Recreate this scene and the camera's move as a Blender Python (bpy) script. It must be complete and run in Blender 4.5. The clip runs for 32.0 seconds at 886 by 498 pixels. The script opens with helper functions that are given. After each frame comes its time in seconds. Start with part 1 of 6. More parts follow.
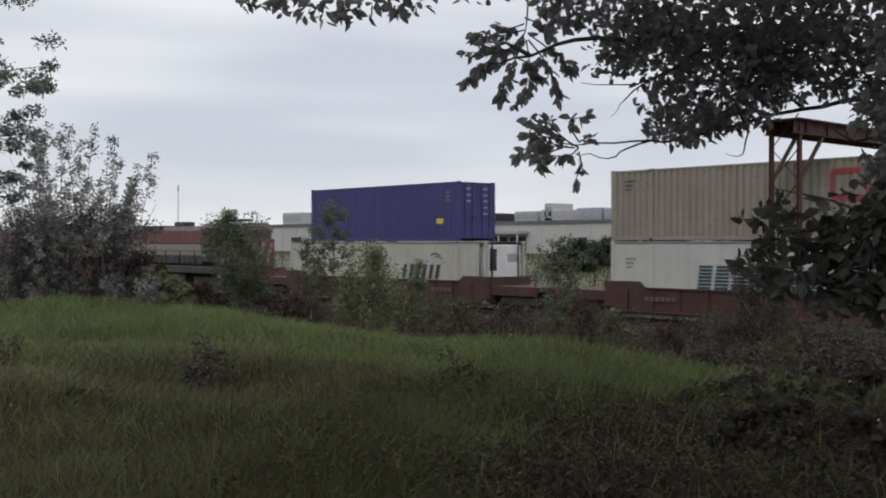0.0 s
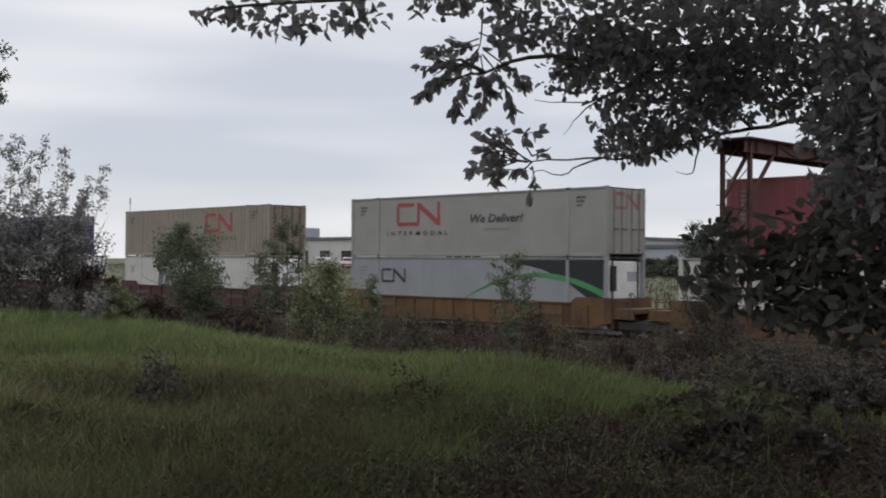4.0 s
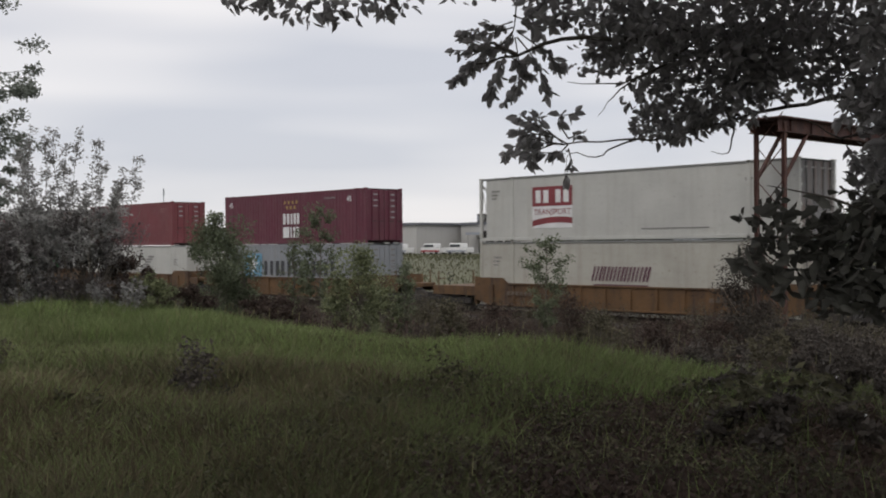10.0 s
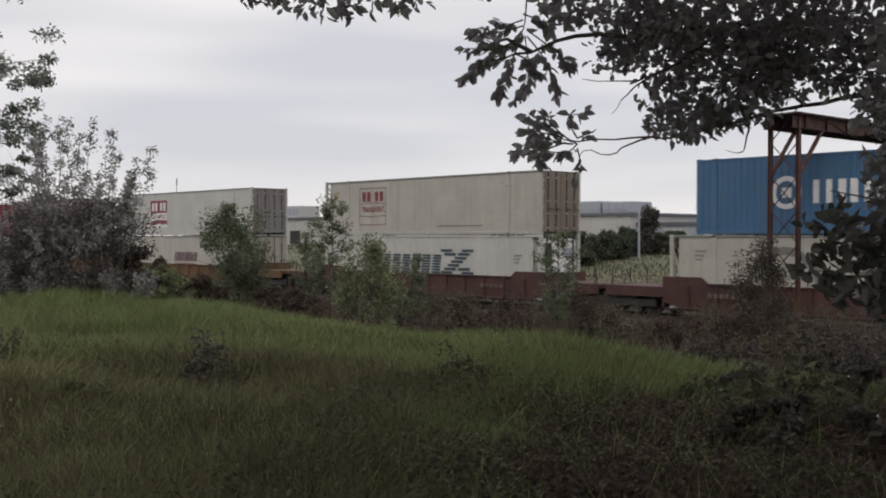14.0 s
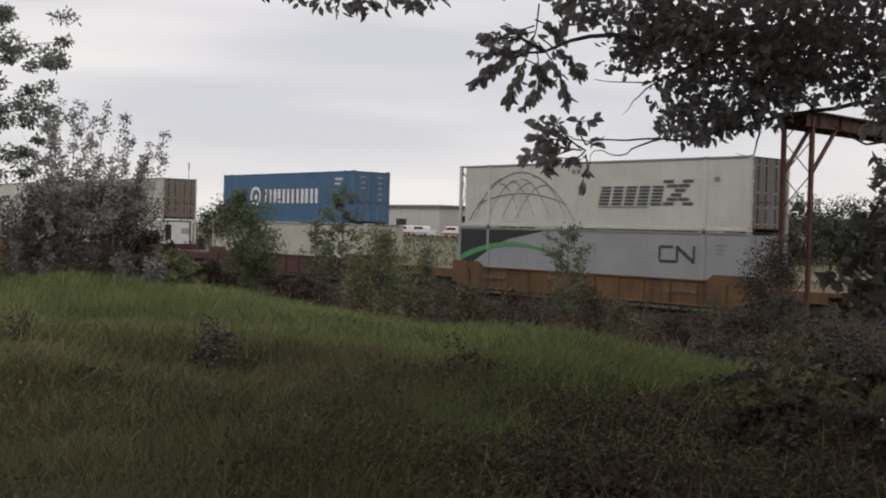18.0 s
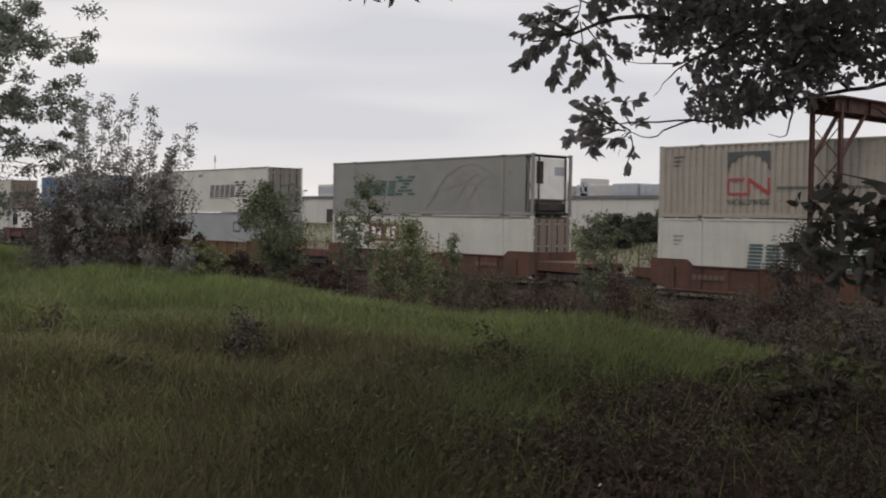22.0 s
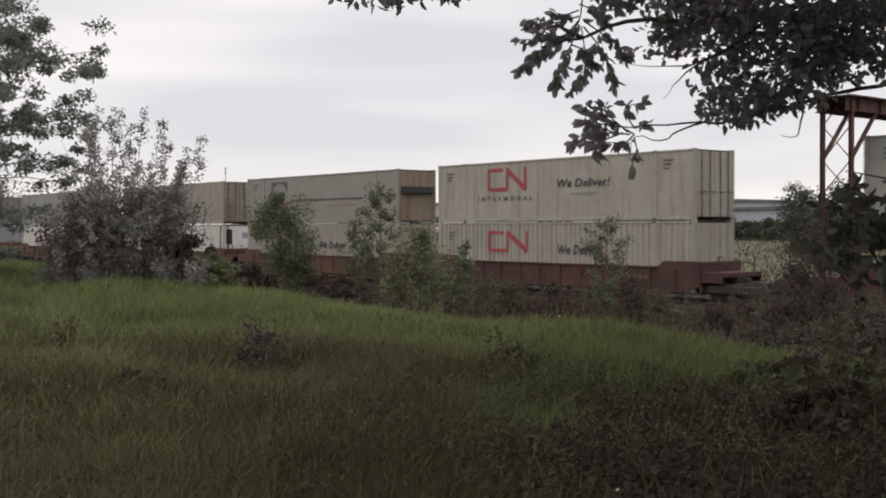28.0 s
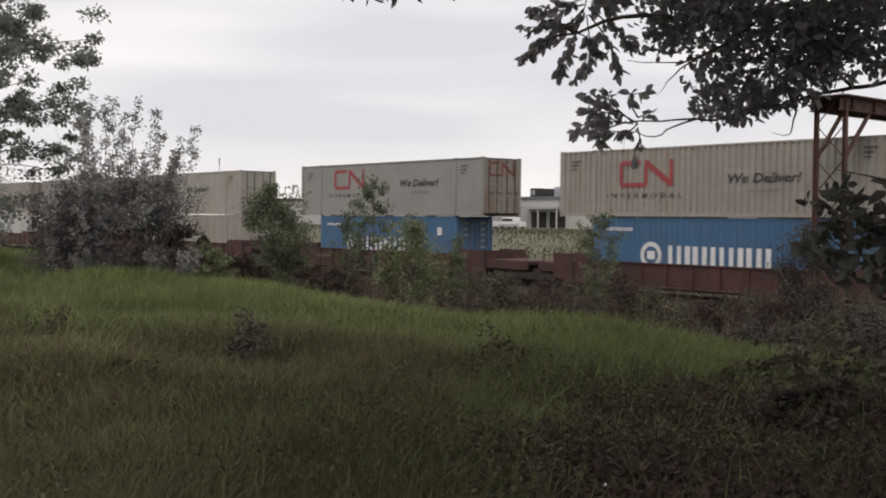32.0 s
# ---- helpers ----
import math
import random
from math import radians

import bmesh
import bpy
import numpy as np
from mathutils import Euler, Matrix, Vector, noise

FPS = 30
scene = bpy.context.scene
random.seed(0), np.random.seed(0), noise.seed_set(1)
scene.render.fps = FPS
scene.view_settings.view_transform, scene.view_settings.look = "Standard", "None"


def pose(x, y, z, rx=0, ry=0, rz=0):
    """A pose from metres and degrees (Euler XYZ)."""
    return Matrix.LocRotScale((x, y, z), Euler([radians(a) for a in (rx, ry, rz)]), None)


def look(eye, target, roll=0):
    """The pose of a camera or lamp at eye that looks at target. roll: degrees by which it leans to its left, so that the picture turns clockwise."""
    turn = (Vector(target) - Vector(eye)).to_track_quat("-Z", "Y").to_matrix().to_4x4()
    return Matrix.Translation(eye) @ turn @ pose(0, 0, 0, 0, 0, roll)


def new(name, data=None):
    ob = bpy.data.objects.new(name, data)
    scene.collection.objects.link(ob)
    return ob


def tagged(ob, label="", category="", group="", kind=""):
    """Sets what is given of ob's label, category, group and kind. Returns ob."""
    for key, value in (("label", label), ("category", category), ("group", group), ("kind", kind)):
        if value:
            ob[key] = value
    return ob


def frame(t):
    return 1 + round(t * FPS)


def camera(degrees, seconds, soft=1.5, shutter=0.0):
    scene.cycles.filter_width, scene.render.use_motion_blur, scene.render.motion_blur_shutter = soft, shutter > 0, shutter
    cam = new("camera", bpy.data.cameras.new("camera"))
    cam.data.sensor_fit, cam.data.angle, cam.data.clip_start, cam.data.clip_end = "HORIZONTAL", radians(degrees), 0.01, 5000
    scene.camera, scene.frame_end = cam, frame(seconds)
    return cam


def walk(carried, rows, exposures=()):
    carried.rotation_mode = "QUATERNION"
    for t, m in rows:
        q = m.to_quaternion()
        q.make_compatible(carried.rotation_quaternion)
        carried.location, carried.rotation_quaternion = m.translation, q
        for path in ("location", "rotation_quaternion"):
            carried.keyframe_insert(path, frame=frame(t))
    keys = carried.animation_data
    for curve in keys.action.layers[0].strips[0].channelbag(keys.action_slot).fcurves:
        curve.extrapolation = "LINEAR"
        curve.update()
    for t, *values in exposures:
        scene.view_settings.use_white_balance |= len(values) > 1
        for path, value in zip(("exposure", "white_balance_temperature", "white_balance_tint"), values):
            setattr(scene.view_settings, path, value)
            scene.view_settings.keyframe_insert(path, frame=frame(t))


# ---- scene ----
# World: x runs along the track, y away from the viewer across it, z up from the top of the rails.
# ---- camera ----
EYE = 3.10
cam = camera(43.83, 32.0, soft=1.95, shutter=0.3)
# seconds, yaw, pitch, roll in degrees, then the sway of the holder in metres
ROWS = [
    (0.0, 48.14, -0.22, -0.06, 0.000, 0.016, -0.008),
    (0.5, 48.10, -0.12, 0.49, -0.008, 0.019, -0.006),
    (1.0, 49.14, -0.06, 0.15, -0.014, 0.013, 0.007),
    (1.5, 48.94, -0.41, -0.00, -0.016, 0.013, 0.001),
    (2.0, 47.80, -0.04, -0.36, -0.007, 0.006, 0.007),
    (2.5, 47.52, 0.21, -0.13, 0.004, 0.010, 0.019),
    (3.0, 47.60, 0.22, -0.27, 0.013, 0.000, 0.010),
    (3.5, 46.42, 0.84, -0.28, 0.021, 0.003, -0.009),
    (4.0, 45.78, 0.58, -0.42, 0.015, 0.009, -0.009),
    (4.5, 46.19, 0.09, -0.23, -0.005, 0.020, -0.010),
    (6.5, 47.23, 0.09, -0.66, 0.004, 0.050, 0.008),
    (7.0, 47.97, 0.13, -0.16, -0.001, 0.026, 0.012),
    (7.5, 48.16, -0.32, 0.85, 0.003, 0.009, 0.009),
    (8.0, 48.05, -0.31, 0.97, 0.015, 0.011, 0.007),
    (8.5, 48.15, -0.45, 0.92, 0.022, -0.000, 0.004),
    (9.0, 47.93, -0.39, 0.46, 0.020, -0.017, -0.002),
    (9.5, 47.93, -0.45, 0.69, 0.009, -0.017, -0.010),
    (10.0, 47.45, -0.17, 0.48, 0.001, 0.003, -0.013),
    (10.5, 47.47, -0.71, 0.92, 0.010, 0.008, -0.004),
    (11.0, 46.90, -0.79, 0.82, 0.020, -0.003, 0.006),
    (11.5, 47.18, -0.89, 1.31, 0.015, -0.003, -0.005),
    (12.0, 47.20, -0.50, 0.95, 0.014, 0.010, -0.005),
    (12.5, 47.35, -0.77, 0.38, 0.004, 0.015, 0.003),
    (13.0, 47.50, -0.67, -0.14, 0.005, 0.015, 0.000),
    (13.5, 47.51, -0.89, -0.41, -0.001, 0.018, 0.010),
    (14.0, 48.07, -0.56, -0.11, -0.008, 0.012, 0.005),
    (14.5, 48.25, -0.77, 0.13, -0.003, 0.007, -0.000),
    (16.5, 48.27, -1.25, -0.31, 0.003, 0.008, -0.039),
    (17.0, 48.39, -0.91, -0.12, 0.021, 0.011, 0.002),
    (17.5, 48.35, -1.31, -0.80, 0.029, 0.007, -0.001),
    (18.0, 48.61, -1.08, -1.45, 0.022, -0.010, 0.032),
    (18.5, 48.82, -1.54, -0.44, 0.009, -0.017, -0.001),
    (19.0, 48.74, -1.59, 0.37, -0.001, -0.014, -0.014),
    (19.5, 48.76, -1.71, 0.12, -0.009, -0.015, -0.015),
    (20.0, 48.60, -1.55, -0.38, -0.011, -0.016, -0.018),
    (20.5, 49.31, -1.46, -0.03, -0.008, -0.014, -0.014),
    (21.0, 49.45, -1.59, -0.08, 0.005, -0.017, -0.001),
    (21.5, 49.57, -1.68, -0.49, 0.005, -0.018, 0.004),
    (22.0, 49.94, -1.61, -0.87, 0.001, -0.019, 0.006),
    (22.5, 50.22, -1.54, -0.33, -0.011, -0.015, -0.002),
    (23.0, 50.27, -1.40, -0.18, -0.030, -0.020, -0.015),
    (23.5, 50.12, -1.85, -0.49, -0.032, -0.022, -0.011),
    (24.0, 50.07, -1.95, -0.64, -0.026, -0.010, 0.000),
    (24.5, 50.34, -1.92, -0.23, -0.028, -0.003, 0.002),
    (25.0, 50.10, -1.75, -0.21, -0.041, 0.004, -0.005),
    (25.5, 50.08, -1.96, -0.45, -0.045, 0.009, -0.013),
    (26.0, 50.34, -1.64, -0.30, -0.022, -0.000, -0.016),
    (26.5, 50.16, -1.40, 0.27, 0.010, -0.000, -0.002),
    (28.5, 50.70, -1.25, 0.07, -0.007, -0.022, 0.006),
    (29.0, 50.67, -1.50, -0.60, 0.006, -0.009, 0.013),
    (29.5, 51.22, -1.35, 0.47, -0.010, 0.004, 0.042),
    (30.0, 51.13, -1.57, 0.91, -0.016, 0.005, 0.036),
    (30.5, 50.47, -1.57, 0.44, -0.003, 0.007, 0.024),
    (31.0, 50.37, -1.51, -0.30, -0.004, -0.004, 0.018),
    (31.5, 50.37, -1.18, -0.38, 0.003, -0.031, 0.023),
    (32.0, 50.17, -1.56, -0.57, 0.001, -0.015, 0.003),
]
walk(cam, [(t, pose(x, y, EYE + z, 90 + p, r, w)) for t, w, p, r, x, y, z in ROWS],
     exposures=[(0, -0.05, 6450, 11), (7, -0.03, 6600, 12), (13, 0.0, 6830, 13.7), (20, 0.02, 7010, 14.5), (25, 0.045, 7030, 14.7), (26, 0.13, 7040, 14.8), (26.5, 0.15, 7040, 14.8), (29, 0.18, 7040, 14.8), (32, 0.18, 7040, 14.8)])

TRACK_Y = 36.9


def travel(t):
    """How far the train has rolled along x."""
    return -9.3536 * t + 0.00736 * t * t


# ---- light: a closed overcast sky ----
world = bpy.data.worlds.new("overcast_sky")
scene.world = world
world.use_nodes = True
wt = world.node_tree
wt.nodes.clear()


def wnode(kind, **values):
    n = wt.nodes.new(kind)
    for k, v in values.items():
        n.inputs[k].default_value = v
    return n


w_out = wnode("ShaderNodeOutputWorld")
w_bg = wnode("ShaderNodeBackground", Strength=1.0)
w_sky = wt.nodes.new("ShaderNodeTexSky")
w_sky.sky_type, w_sky.sun_disc = "NISHITA", False
w_sky.sun_elevation, w_sky.sun_rotation = radians(52), radians(150)
w_dim = wt.nodes.new("ShaderNodeVectorMath")
w_dim.operation = "SCALE"
w_dim.inputs["Scale"].default_value = 0.10
w_co = wt.nodes.new("ShaderNodeTexCoord")
w_sep = wt.nodes.new("ShaderNodeSeparateXYZ")
w_map = wt.nodes.new("ShaderNodeMapping")
w_map.inputs["Scale"].default_value = (1.0, 1.0, 7.0)
w_map.inputs["Rotation"].default_value = (0.0, radians(-1.5), radians(20))
w_noise = wnode("ShaderNodeTexNoise", Scale=1.3, Detail=3.0, Roughness=0.45)
w_ramp = wt.nodes.new("ShaderNodeValToRGB")
w_ramp.color_ramp.elements[0].position, w_ramp.color_ramp.elements[0].color = 0.38, (0.64, 0.68, 0.75, 1)
w_ramp.color_ramp.elements[1].position, w_ramp.color_ramp.elements[1].color = 0.60, (0.955, 0.96, 0.97, 1)
w_up = wt.nodes.new("ShaderNodeMapRange")  # an overcast sky is brightest overhead
w_up.inputs["From Min"].default_value, w_up.inputs["From Max"].default_value = 0.2, 0.9
w_up.inputs["To Min"].default_value, w_up.inputs["To Max"].default_value = 1.0, 1.6
w_mul = wt.nodes.new("ShaderNodeVectorMath")
w_mul.operation = "SCALE"
w_mix = wt.nodes.new("ShaderNodeMix")
w_mix.data_type = "RGBA"
w_mix.inputs["Factor"].default_value = 0.9
wt.links.new(w_sky.outputs[0], w_dim.inputs[0])
wt.links.new(w_co.outputs["Generated"], w_map.inputs[0])
wt.links.new(w_co.outputs["Generated"], w_sep.inputs[0])
wt.links.new(w_map.outputs[0], w_noise.inputs["Vector"])
wt.links.new(w_noise.outputs[0], w_ramp.inputs[0])
wt.links.new(w_sep.outputs["Z"], w_up.inputs[0])
wt.links.new(w_ramp.outputs[0], w_mul.inputs[0])
wt.links.new(w_up.outputs[0], w_mul.inputs["Scale"])
wt.links.new(w_dim.outputs[0], w_mix.inputs[6])
wt.links.new(w_mul.outputs[0], w_mix.inputs[7])
wt.links.new(w_mix.outputs[2], w_bg.inputs[0])
wt.links.new(w_bg.outputs[0], w_out.inputs[0])

sun = new("sun", bpy.data.lights.new("sun", "SUN"))
sun.data.energy, sun.data.angle, sun.data.color = 0.7, radians(25), (1.0, 0.97, 0.93)
sun.matrix_world = look((14, -26, 34), (0, 0, 0))


# ---- materials ----
def mat(name, col, rough=0.6, metal=0.0, var=0.15, scale=1.5, bump=0.15, fine=30.0, streak=None, soil=0.0, per=0.0, leaf=0.0):
    """A surface: its colour, mottled at two scales, with fine relief; streak: colour and share of rain-washed dirt;
    soil: share of dust low down; per: difference from piece to piece; leaf: share of light let through."""
    m = bpy.data.materials.new(name)
    m.use_nodes = True
    t = m.node_tree
    n, ln = t.nodes, t.links
    b = n["Principled BSDF"]
    b.inputs["Roughness"].default_value, b.inputs["Metallic"].default_value = rough, metal
    if leaf:
        b.inputs["Specular IOR Level"].default_value = 0.2
    co = n.new("ShaderNodeTexCoord")

    def noise_at(sc, detail=4.0, stretch=None):
        x = n.new("ShaderNodeTexNoise")
        x.inputs["Scale"].default_value, x.inputs["Detail"].default_value = sc, detail
        if stretch:
            mp = n.new("ShaderNodeMapping")
            mp.inputs["Scale"].default_value = stretch
            ln.new(co.outputs["Object"], mp.inputs[0])
            ln.new(mp.outputs[0], x.inputs["Vector"])
        else:
            ln.new(co.outputs["Object"], x.inputs["Vector"])
        return x.outputs[0]

    def mixed(fac, a, c, mode="MIX"):
        x = n.new("ShaderNodeMix")
        x.data_type, x.blend_type = "RGBA", mode
        for sock, v in ((0, fac), (6, a), (7, c)):
            if hasattr(v, "links"):
                ln.new(v, x.inputs[sock])
            else:
                x.inputs[sock].default_value = v
        return x.outputs[2]

    def ranged(v, lo, hi, a=0.0, c=1.0):
        x = n.new("ShaderNodeMapRange")
        for k, w in zip(("From Min", "From Max", "To Min", "To Max"), (lo, hi, a, c)):
            x.inputs[k].default_value = w
        ln.new(v, x.inputs[0])
        return x.outputs[0]

    dark = [c * (1 - var) for c in col] + [1]
    light = [min(1, c * (1 + var)) for c in col] + [1]
    c = mixed(ranged(noise_at(scale), 0.3, 0.7), dark, light)
    g = ranged(noise_at(fine, 3.0), 0.3, 0.7, 1 - var * 0.6, 1 + var * 0.4)
    gx = n.new("ShaderNodeVectorMath")
    gx.operation = "SCALE"
    ln.new(c, gx.inputs[0])
    ln.new(g, gx.inputs["Scale"])
    c = gx.outputs[0]
    if streak:
        s = ranged(noise_at(1.0, 5.0, (3.2, 3.2, 0.35)), 0.48, 0.75, 0.0, streak[1])
        c = mixed(s, c, (*streak[0], 1))
        blot = ranged(noise_at(7.0, 6.0), 0.62, 0.74, 0.0, min(1, streak[1] * 1.2))
        c = mixed(blot, c, (streak[0][0] * 0.6, streak[0][1] * 0.5, streak[0][2] * 0.4, 1))
    if soil:
        dust = ranged(noise_at(2.6, 6.0, (0.6, 0.6, 1.6)), 0.5, 0.8, 0.0, soil)
        c = mixed(dust, c, (0.16, 0.12, 0.085, 1))
    if per:
        src = n.new("ShaderNodeNewGeometry").outputs["Random Per Island"] if leaf else n.new("ShaderNodeObjectInfo").outputs["Random"]
        px = n.new("ShaderNodeVectorMath")
        px.operation = "SCALE"
        ln.new(c, px.inputs[0])
        ln.new(ranged(src, 0, 1, 1 - per, 1 + per), px.inputs["Scale"])
        c = px.outputs[0]
    ln.new(c, b.inputs["Base Color"])
    ln.new(ranged(noise_at(scale * 4), 0.3, 0.7, max(0.05, rough - 0.1), min(1, rough + 0.1)), b.inputs["Roughness"])
    if bump:
        bp = n.new("ShaderNodeBump")
        bp.inputs["Strength"].default_value, bp.inputs["Distance"].default_value = bump, 0.02
        ln.new(noise_at(fine, 5.0), bp.inputs["Height"])
        ln.new(bp.outputs[0], b.inputs["Normal"])
    if leaf:
        tr = n.new("ShaderNodeBsdfTranslucent")
        ln.new(c, tr.inputs[0])
        ms = n.new("ShaderNodeMixShader")
        ms.inputs[0].default_value = leaf
        ln.new(b.outputs[0], ms.inputs[1])
        ln.new(tr.outputs[0], ms.inputs[2])
        ln.new(ms.outputs[0], n["Material Output"].inputs[0])
    return m


RUST = (0.13, 0.055, 0.025)
GRIME = (0.20, 0.165, 0.12)
M_GROUND = mat("soil_and_thatch", (0.040, 0.038, 0.022), 0.95, var=0.4, scale=0.5, bump=0.6, fine=9)
M_FIELD = mat("dry_field", (0.078, 0.078, 0.040), 0.95, var=0.3, scale=0.06, bump=0.4, fine=3)
M_GRASS = mat("grass_blade", (0.123, 0.146, 0.061), 0.75, var=0.4, scale=0.45, bump=0, per=0.3, leaf=0.3)
# lighter copy of the grass; the crest's brightness is painted into it
M_CREST = mat("fresh_grass", (0.142, 0.190, 0.068), 0.7, var=0.3, scale=0.4, bump=0, per=0.3, leaf=0.35)
M_SCRUB = mat("scrub_leaf", (0.088, 0.080, 0.052), 0.75, var=0.35, bump=0, per=0.35, leaf=0.3)
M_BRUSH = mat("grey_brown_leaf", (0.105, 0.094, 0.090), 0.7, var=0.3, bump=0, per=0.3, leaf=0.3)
M_HAY = mat("field_grass", (0.080, 0.083, 0.045), 0.85, var=0.35, scale=0.08, bump=0, per=0.18, leaf=0.2)
M_STALK = mat("dry_stalk", (0.06, 0.048, 0.04), 0.9, var=0.3, scale=6, bump=0.3)
M_HERB = mat("low_herb", (0.082, 0.078, 0.046), 0.8, var=0.45, scale=0.7, bump=0, per=0.4, leaf=0.2)
M_OLD = mat("old_grass", (0.100, 0.083, 0.050), 0.8, var=0.35, scale=0.6, bump=0, per=0.3, leaf=0.2)
M_STRAW = mat("seed_stalk", (0.15, 0.14, 0.075), 0.8, var=0.3, bump=0, per=0.3, leaf=0.15)
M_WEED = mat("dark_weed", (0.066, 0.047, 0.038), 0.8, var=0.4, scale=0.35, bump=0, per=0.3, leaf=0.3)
M_LEAF = mat("elm_leaf", (0.275, 0.265, 0.262), 0.55, var=0.25, bump=0, per=0.35, leaf=0.6)
M_SILVER = mat("silvery_leaf", (0.295, 0.29, 0.278), 0.6, var=0.25, bump=0, per=0.25, leaf=0.35)
M_GREEN = mat("shrub_leaf", (0.118, 0.138, 0.084), 0.6, var=0.3, bump=0, per=0.3, leaf=0.35)
M_LIME = mat("willow_leaf", (0.150, 0.166, 0.088), 0.6, var=0.3, bump=0, per=0.35, leaf=0.25)
# dark shrubs, and thickets whose tree shade is carried by this colour
M_DARK = mat("dark_and_shaded_leaf", (0.062, 0.053, 0.045), 0.65, var=0.3, bump=0, per=0.3, leaf=0.25)
M_FAR = mat("far_foliage", (0.056, 0.066, 0.046), 0.8, var=0.3, scale=0.2, bump=0, per=0.35, leaf=0.1)
M_BARK = mat("bark", (0.08, 0.07, 0.06), 0.9, var=0.35, scale=6, bump=0.7, fine=35)
M_TWIG = mat("grey_twig", (0.12, 0.105, 0.085), 0.9, var=0.3, scale=6, bump=0.4)
M_BALLAST = mat("ballast", (0.060, 0.050, 0.042), 0.95, var=0.4, scale=2.0, bump=1.0, fine=14)
M_RAIL = mat("rail_steel", (0.105, 0.078, 0.062), 0.8, 0.2, var=0.3, bump=0.3)
M_TIE = mat("creosoted_tie", (0.06, 0.045, 0.035), 0.9, var=0.3, per=0.3, bump=0.6)
M_GANTRY = mat("rusty_red_steel", (0.066, 0.029, 0.024), 0.75, 0.1, var=0.35, scale=2.5, bump=0.4, fine=45, streak=(RUST, 0.6))
M_GRIMY = mat("grimy_wheel_steel", (0.048, 0.040, 0.034), 0.75, 0.2, var=0.3, bump=0.3)
M_DARKSTEEL = mat("dark_steel", (0.035, 0.032, 0.03), 0.7, 0.3, var=0.3, bump=0.3)
M_WALLF = mat("white_cladding", (0.38, 0.375, 0.36), 0.7, var=0.06, scale=0.1, bump=0.1, streak=(GRIME, 0.12))
M_WALLG = mat("grey_cladding", (0.27, 0.29, 0.32), 0.7, var=0.07, scale=0.1, bump=0.1)
M_POPLAR = mat("poplar_leaf", (0.190, 0.210, 0.176), 0.6, var=0.25, bump=0, per=0.3, leaf=0.5)
# darker copy of the elm leaf; the bough's shade is in the colour
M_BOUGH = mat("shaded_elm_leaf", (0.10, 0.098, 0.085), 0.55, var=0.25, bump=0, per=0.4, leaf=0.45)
M_ROOF = mat("roof_edge", (0.10, 0.105, 0.12), 0.8, var=0.15, scale=0.3)
M_GLASS = mat("dark_glass", (0.03, 0.035, 0.04), 0.15, var=0.1, bump=0)
M_RUBBER = mat("tyre_rubber", (0.02, 0.02, 0.02), 0.9, var=0.2)


def paint(name, col, grime=0.35, rough=0.5, rust=False):
    return mat(name, col, rough, 0.0, var=0.08, scale=0.7, bump=0.08, fine=25, streak=(RUST if rust else GRIME, grime), soil=grime * 0.5)


P_WHITE = paint("white_paint", (0.415, 0.415, 0.385), 0.18)
P_CREAM = paint("cream_paint", (0.365, 0.355, 0.31), 0.32)
P_BEIGE = paint("beige_paint", (0.232, 0.205, 0.165), 0.65)
P_SAND = paint("sand_paint", (0.272, 0.252, 0.222), 0.5)
P_WORN = paint("rust_stained_paint", (0.29, 0.278, 0.243), 0.4, 0.7, True)
P_GREY = paint("light_grey_paint", (0.228, 0.228, 0.212), 0.18)
P_BGREY = paint("blue_grey_paint", (0.22, 0.235, 0.25), 0.2)
P_MGREY = paint("weathered_grey_paint", (0.178, 0.182, 0.172), 0.18)
P_WGREY = paint("warm_grey_paint", (0.200, 0.190, 0.170), 0.3)
P_DULL = paint("dull_cream_paint", (0.262, 0.248, 0.218), 0.4)
P_BLUE = paint("violet_blue_paint", (0.032, 0.028, 0.135), 0.10)
P_HBLUE = paint("sky_blue_paint", (0.036, 0.108, 0.205), 0.12)
P_RED = paint("red_paint", (0.145, 0.030, 0.037), 0.15)
P_MAROON = paint("maroon_paint", (0.100, 0.016, 0.032), 0.1)
P_DOORB = paint("brown_door_paint", (0.15, 0.118, 0.10), 0.7)
P_DOORG = paint("grey_door_paint", (0.17, 0.168, 0.165), 0.7, 0.7, True)
P_DOORT = paint("tan_door_paint", (0.19, 0.155, 0.12), 0.85, 0.7, True)


def wagon(name, col):
    """Wagon paint under years of dark grime and rust."""
    return mat(name, col, 0.8, 0.0, var=0.3, scale=0.9, bump=0.25, fine=18, streak=((0.030, 0.019, 0.015), 0.85))


P_DOORL = paint("weathered_door_paint", (0.205, 0.185, 0.155), 0.75, 0.7, True)
P_YELLOW = wagon("ochre_paint", (0.102, 0.054, 0.021))
P_BROWN = wagon("oxide_brown_paint", (0.058, 0.023, 0.019))
P_RUSTY = wagon("orange_rust_paint", (0.078, 0.033, 0.021))
P_BLACK = paint("black_paint", (0.025, 0.025, 0.027), 0.2, 0.6)
P_LRED = paint("engine_red_paint", (0.115, 0.026, 0.026), 0.3)
P_LHOOD = paint("engine_dark_paint", (0.048, 0.026, 0.027), 0.3)
P_LWHITE = paint("engine_white_paint", (0.20, 0.175, 0.15), 0.4)
K_RED = mat("red_mark", (0.265, 0.040, 0.042), 0.5, var=0.1, bump=0)
K_DKRED = mat("crimson_mark", (0.18, 0.024, 0.03), 0.5, var=0.1, bump=0)
K_PINK = mat("faded_red_mark", (0.21, 0.105, 0.095), 0.6, var=0.1, bump=0)
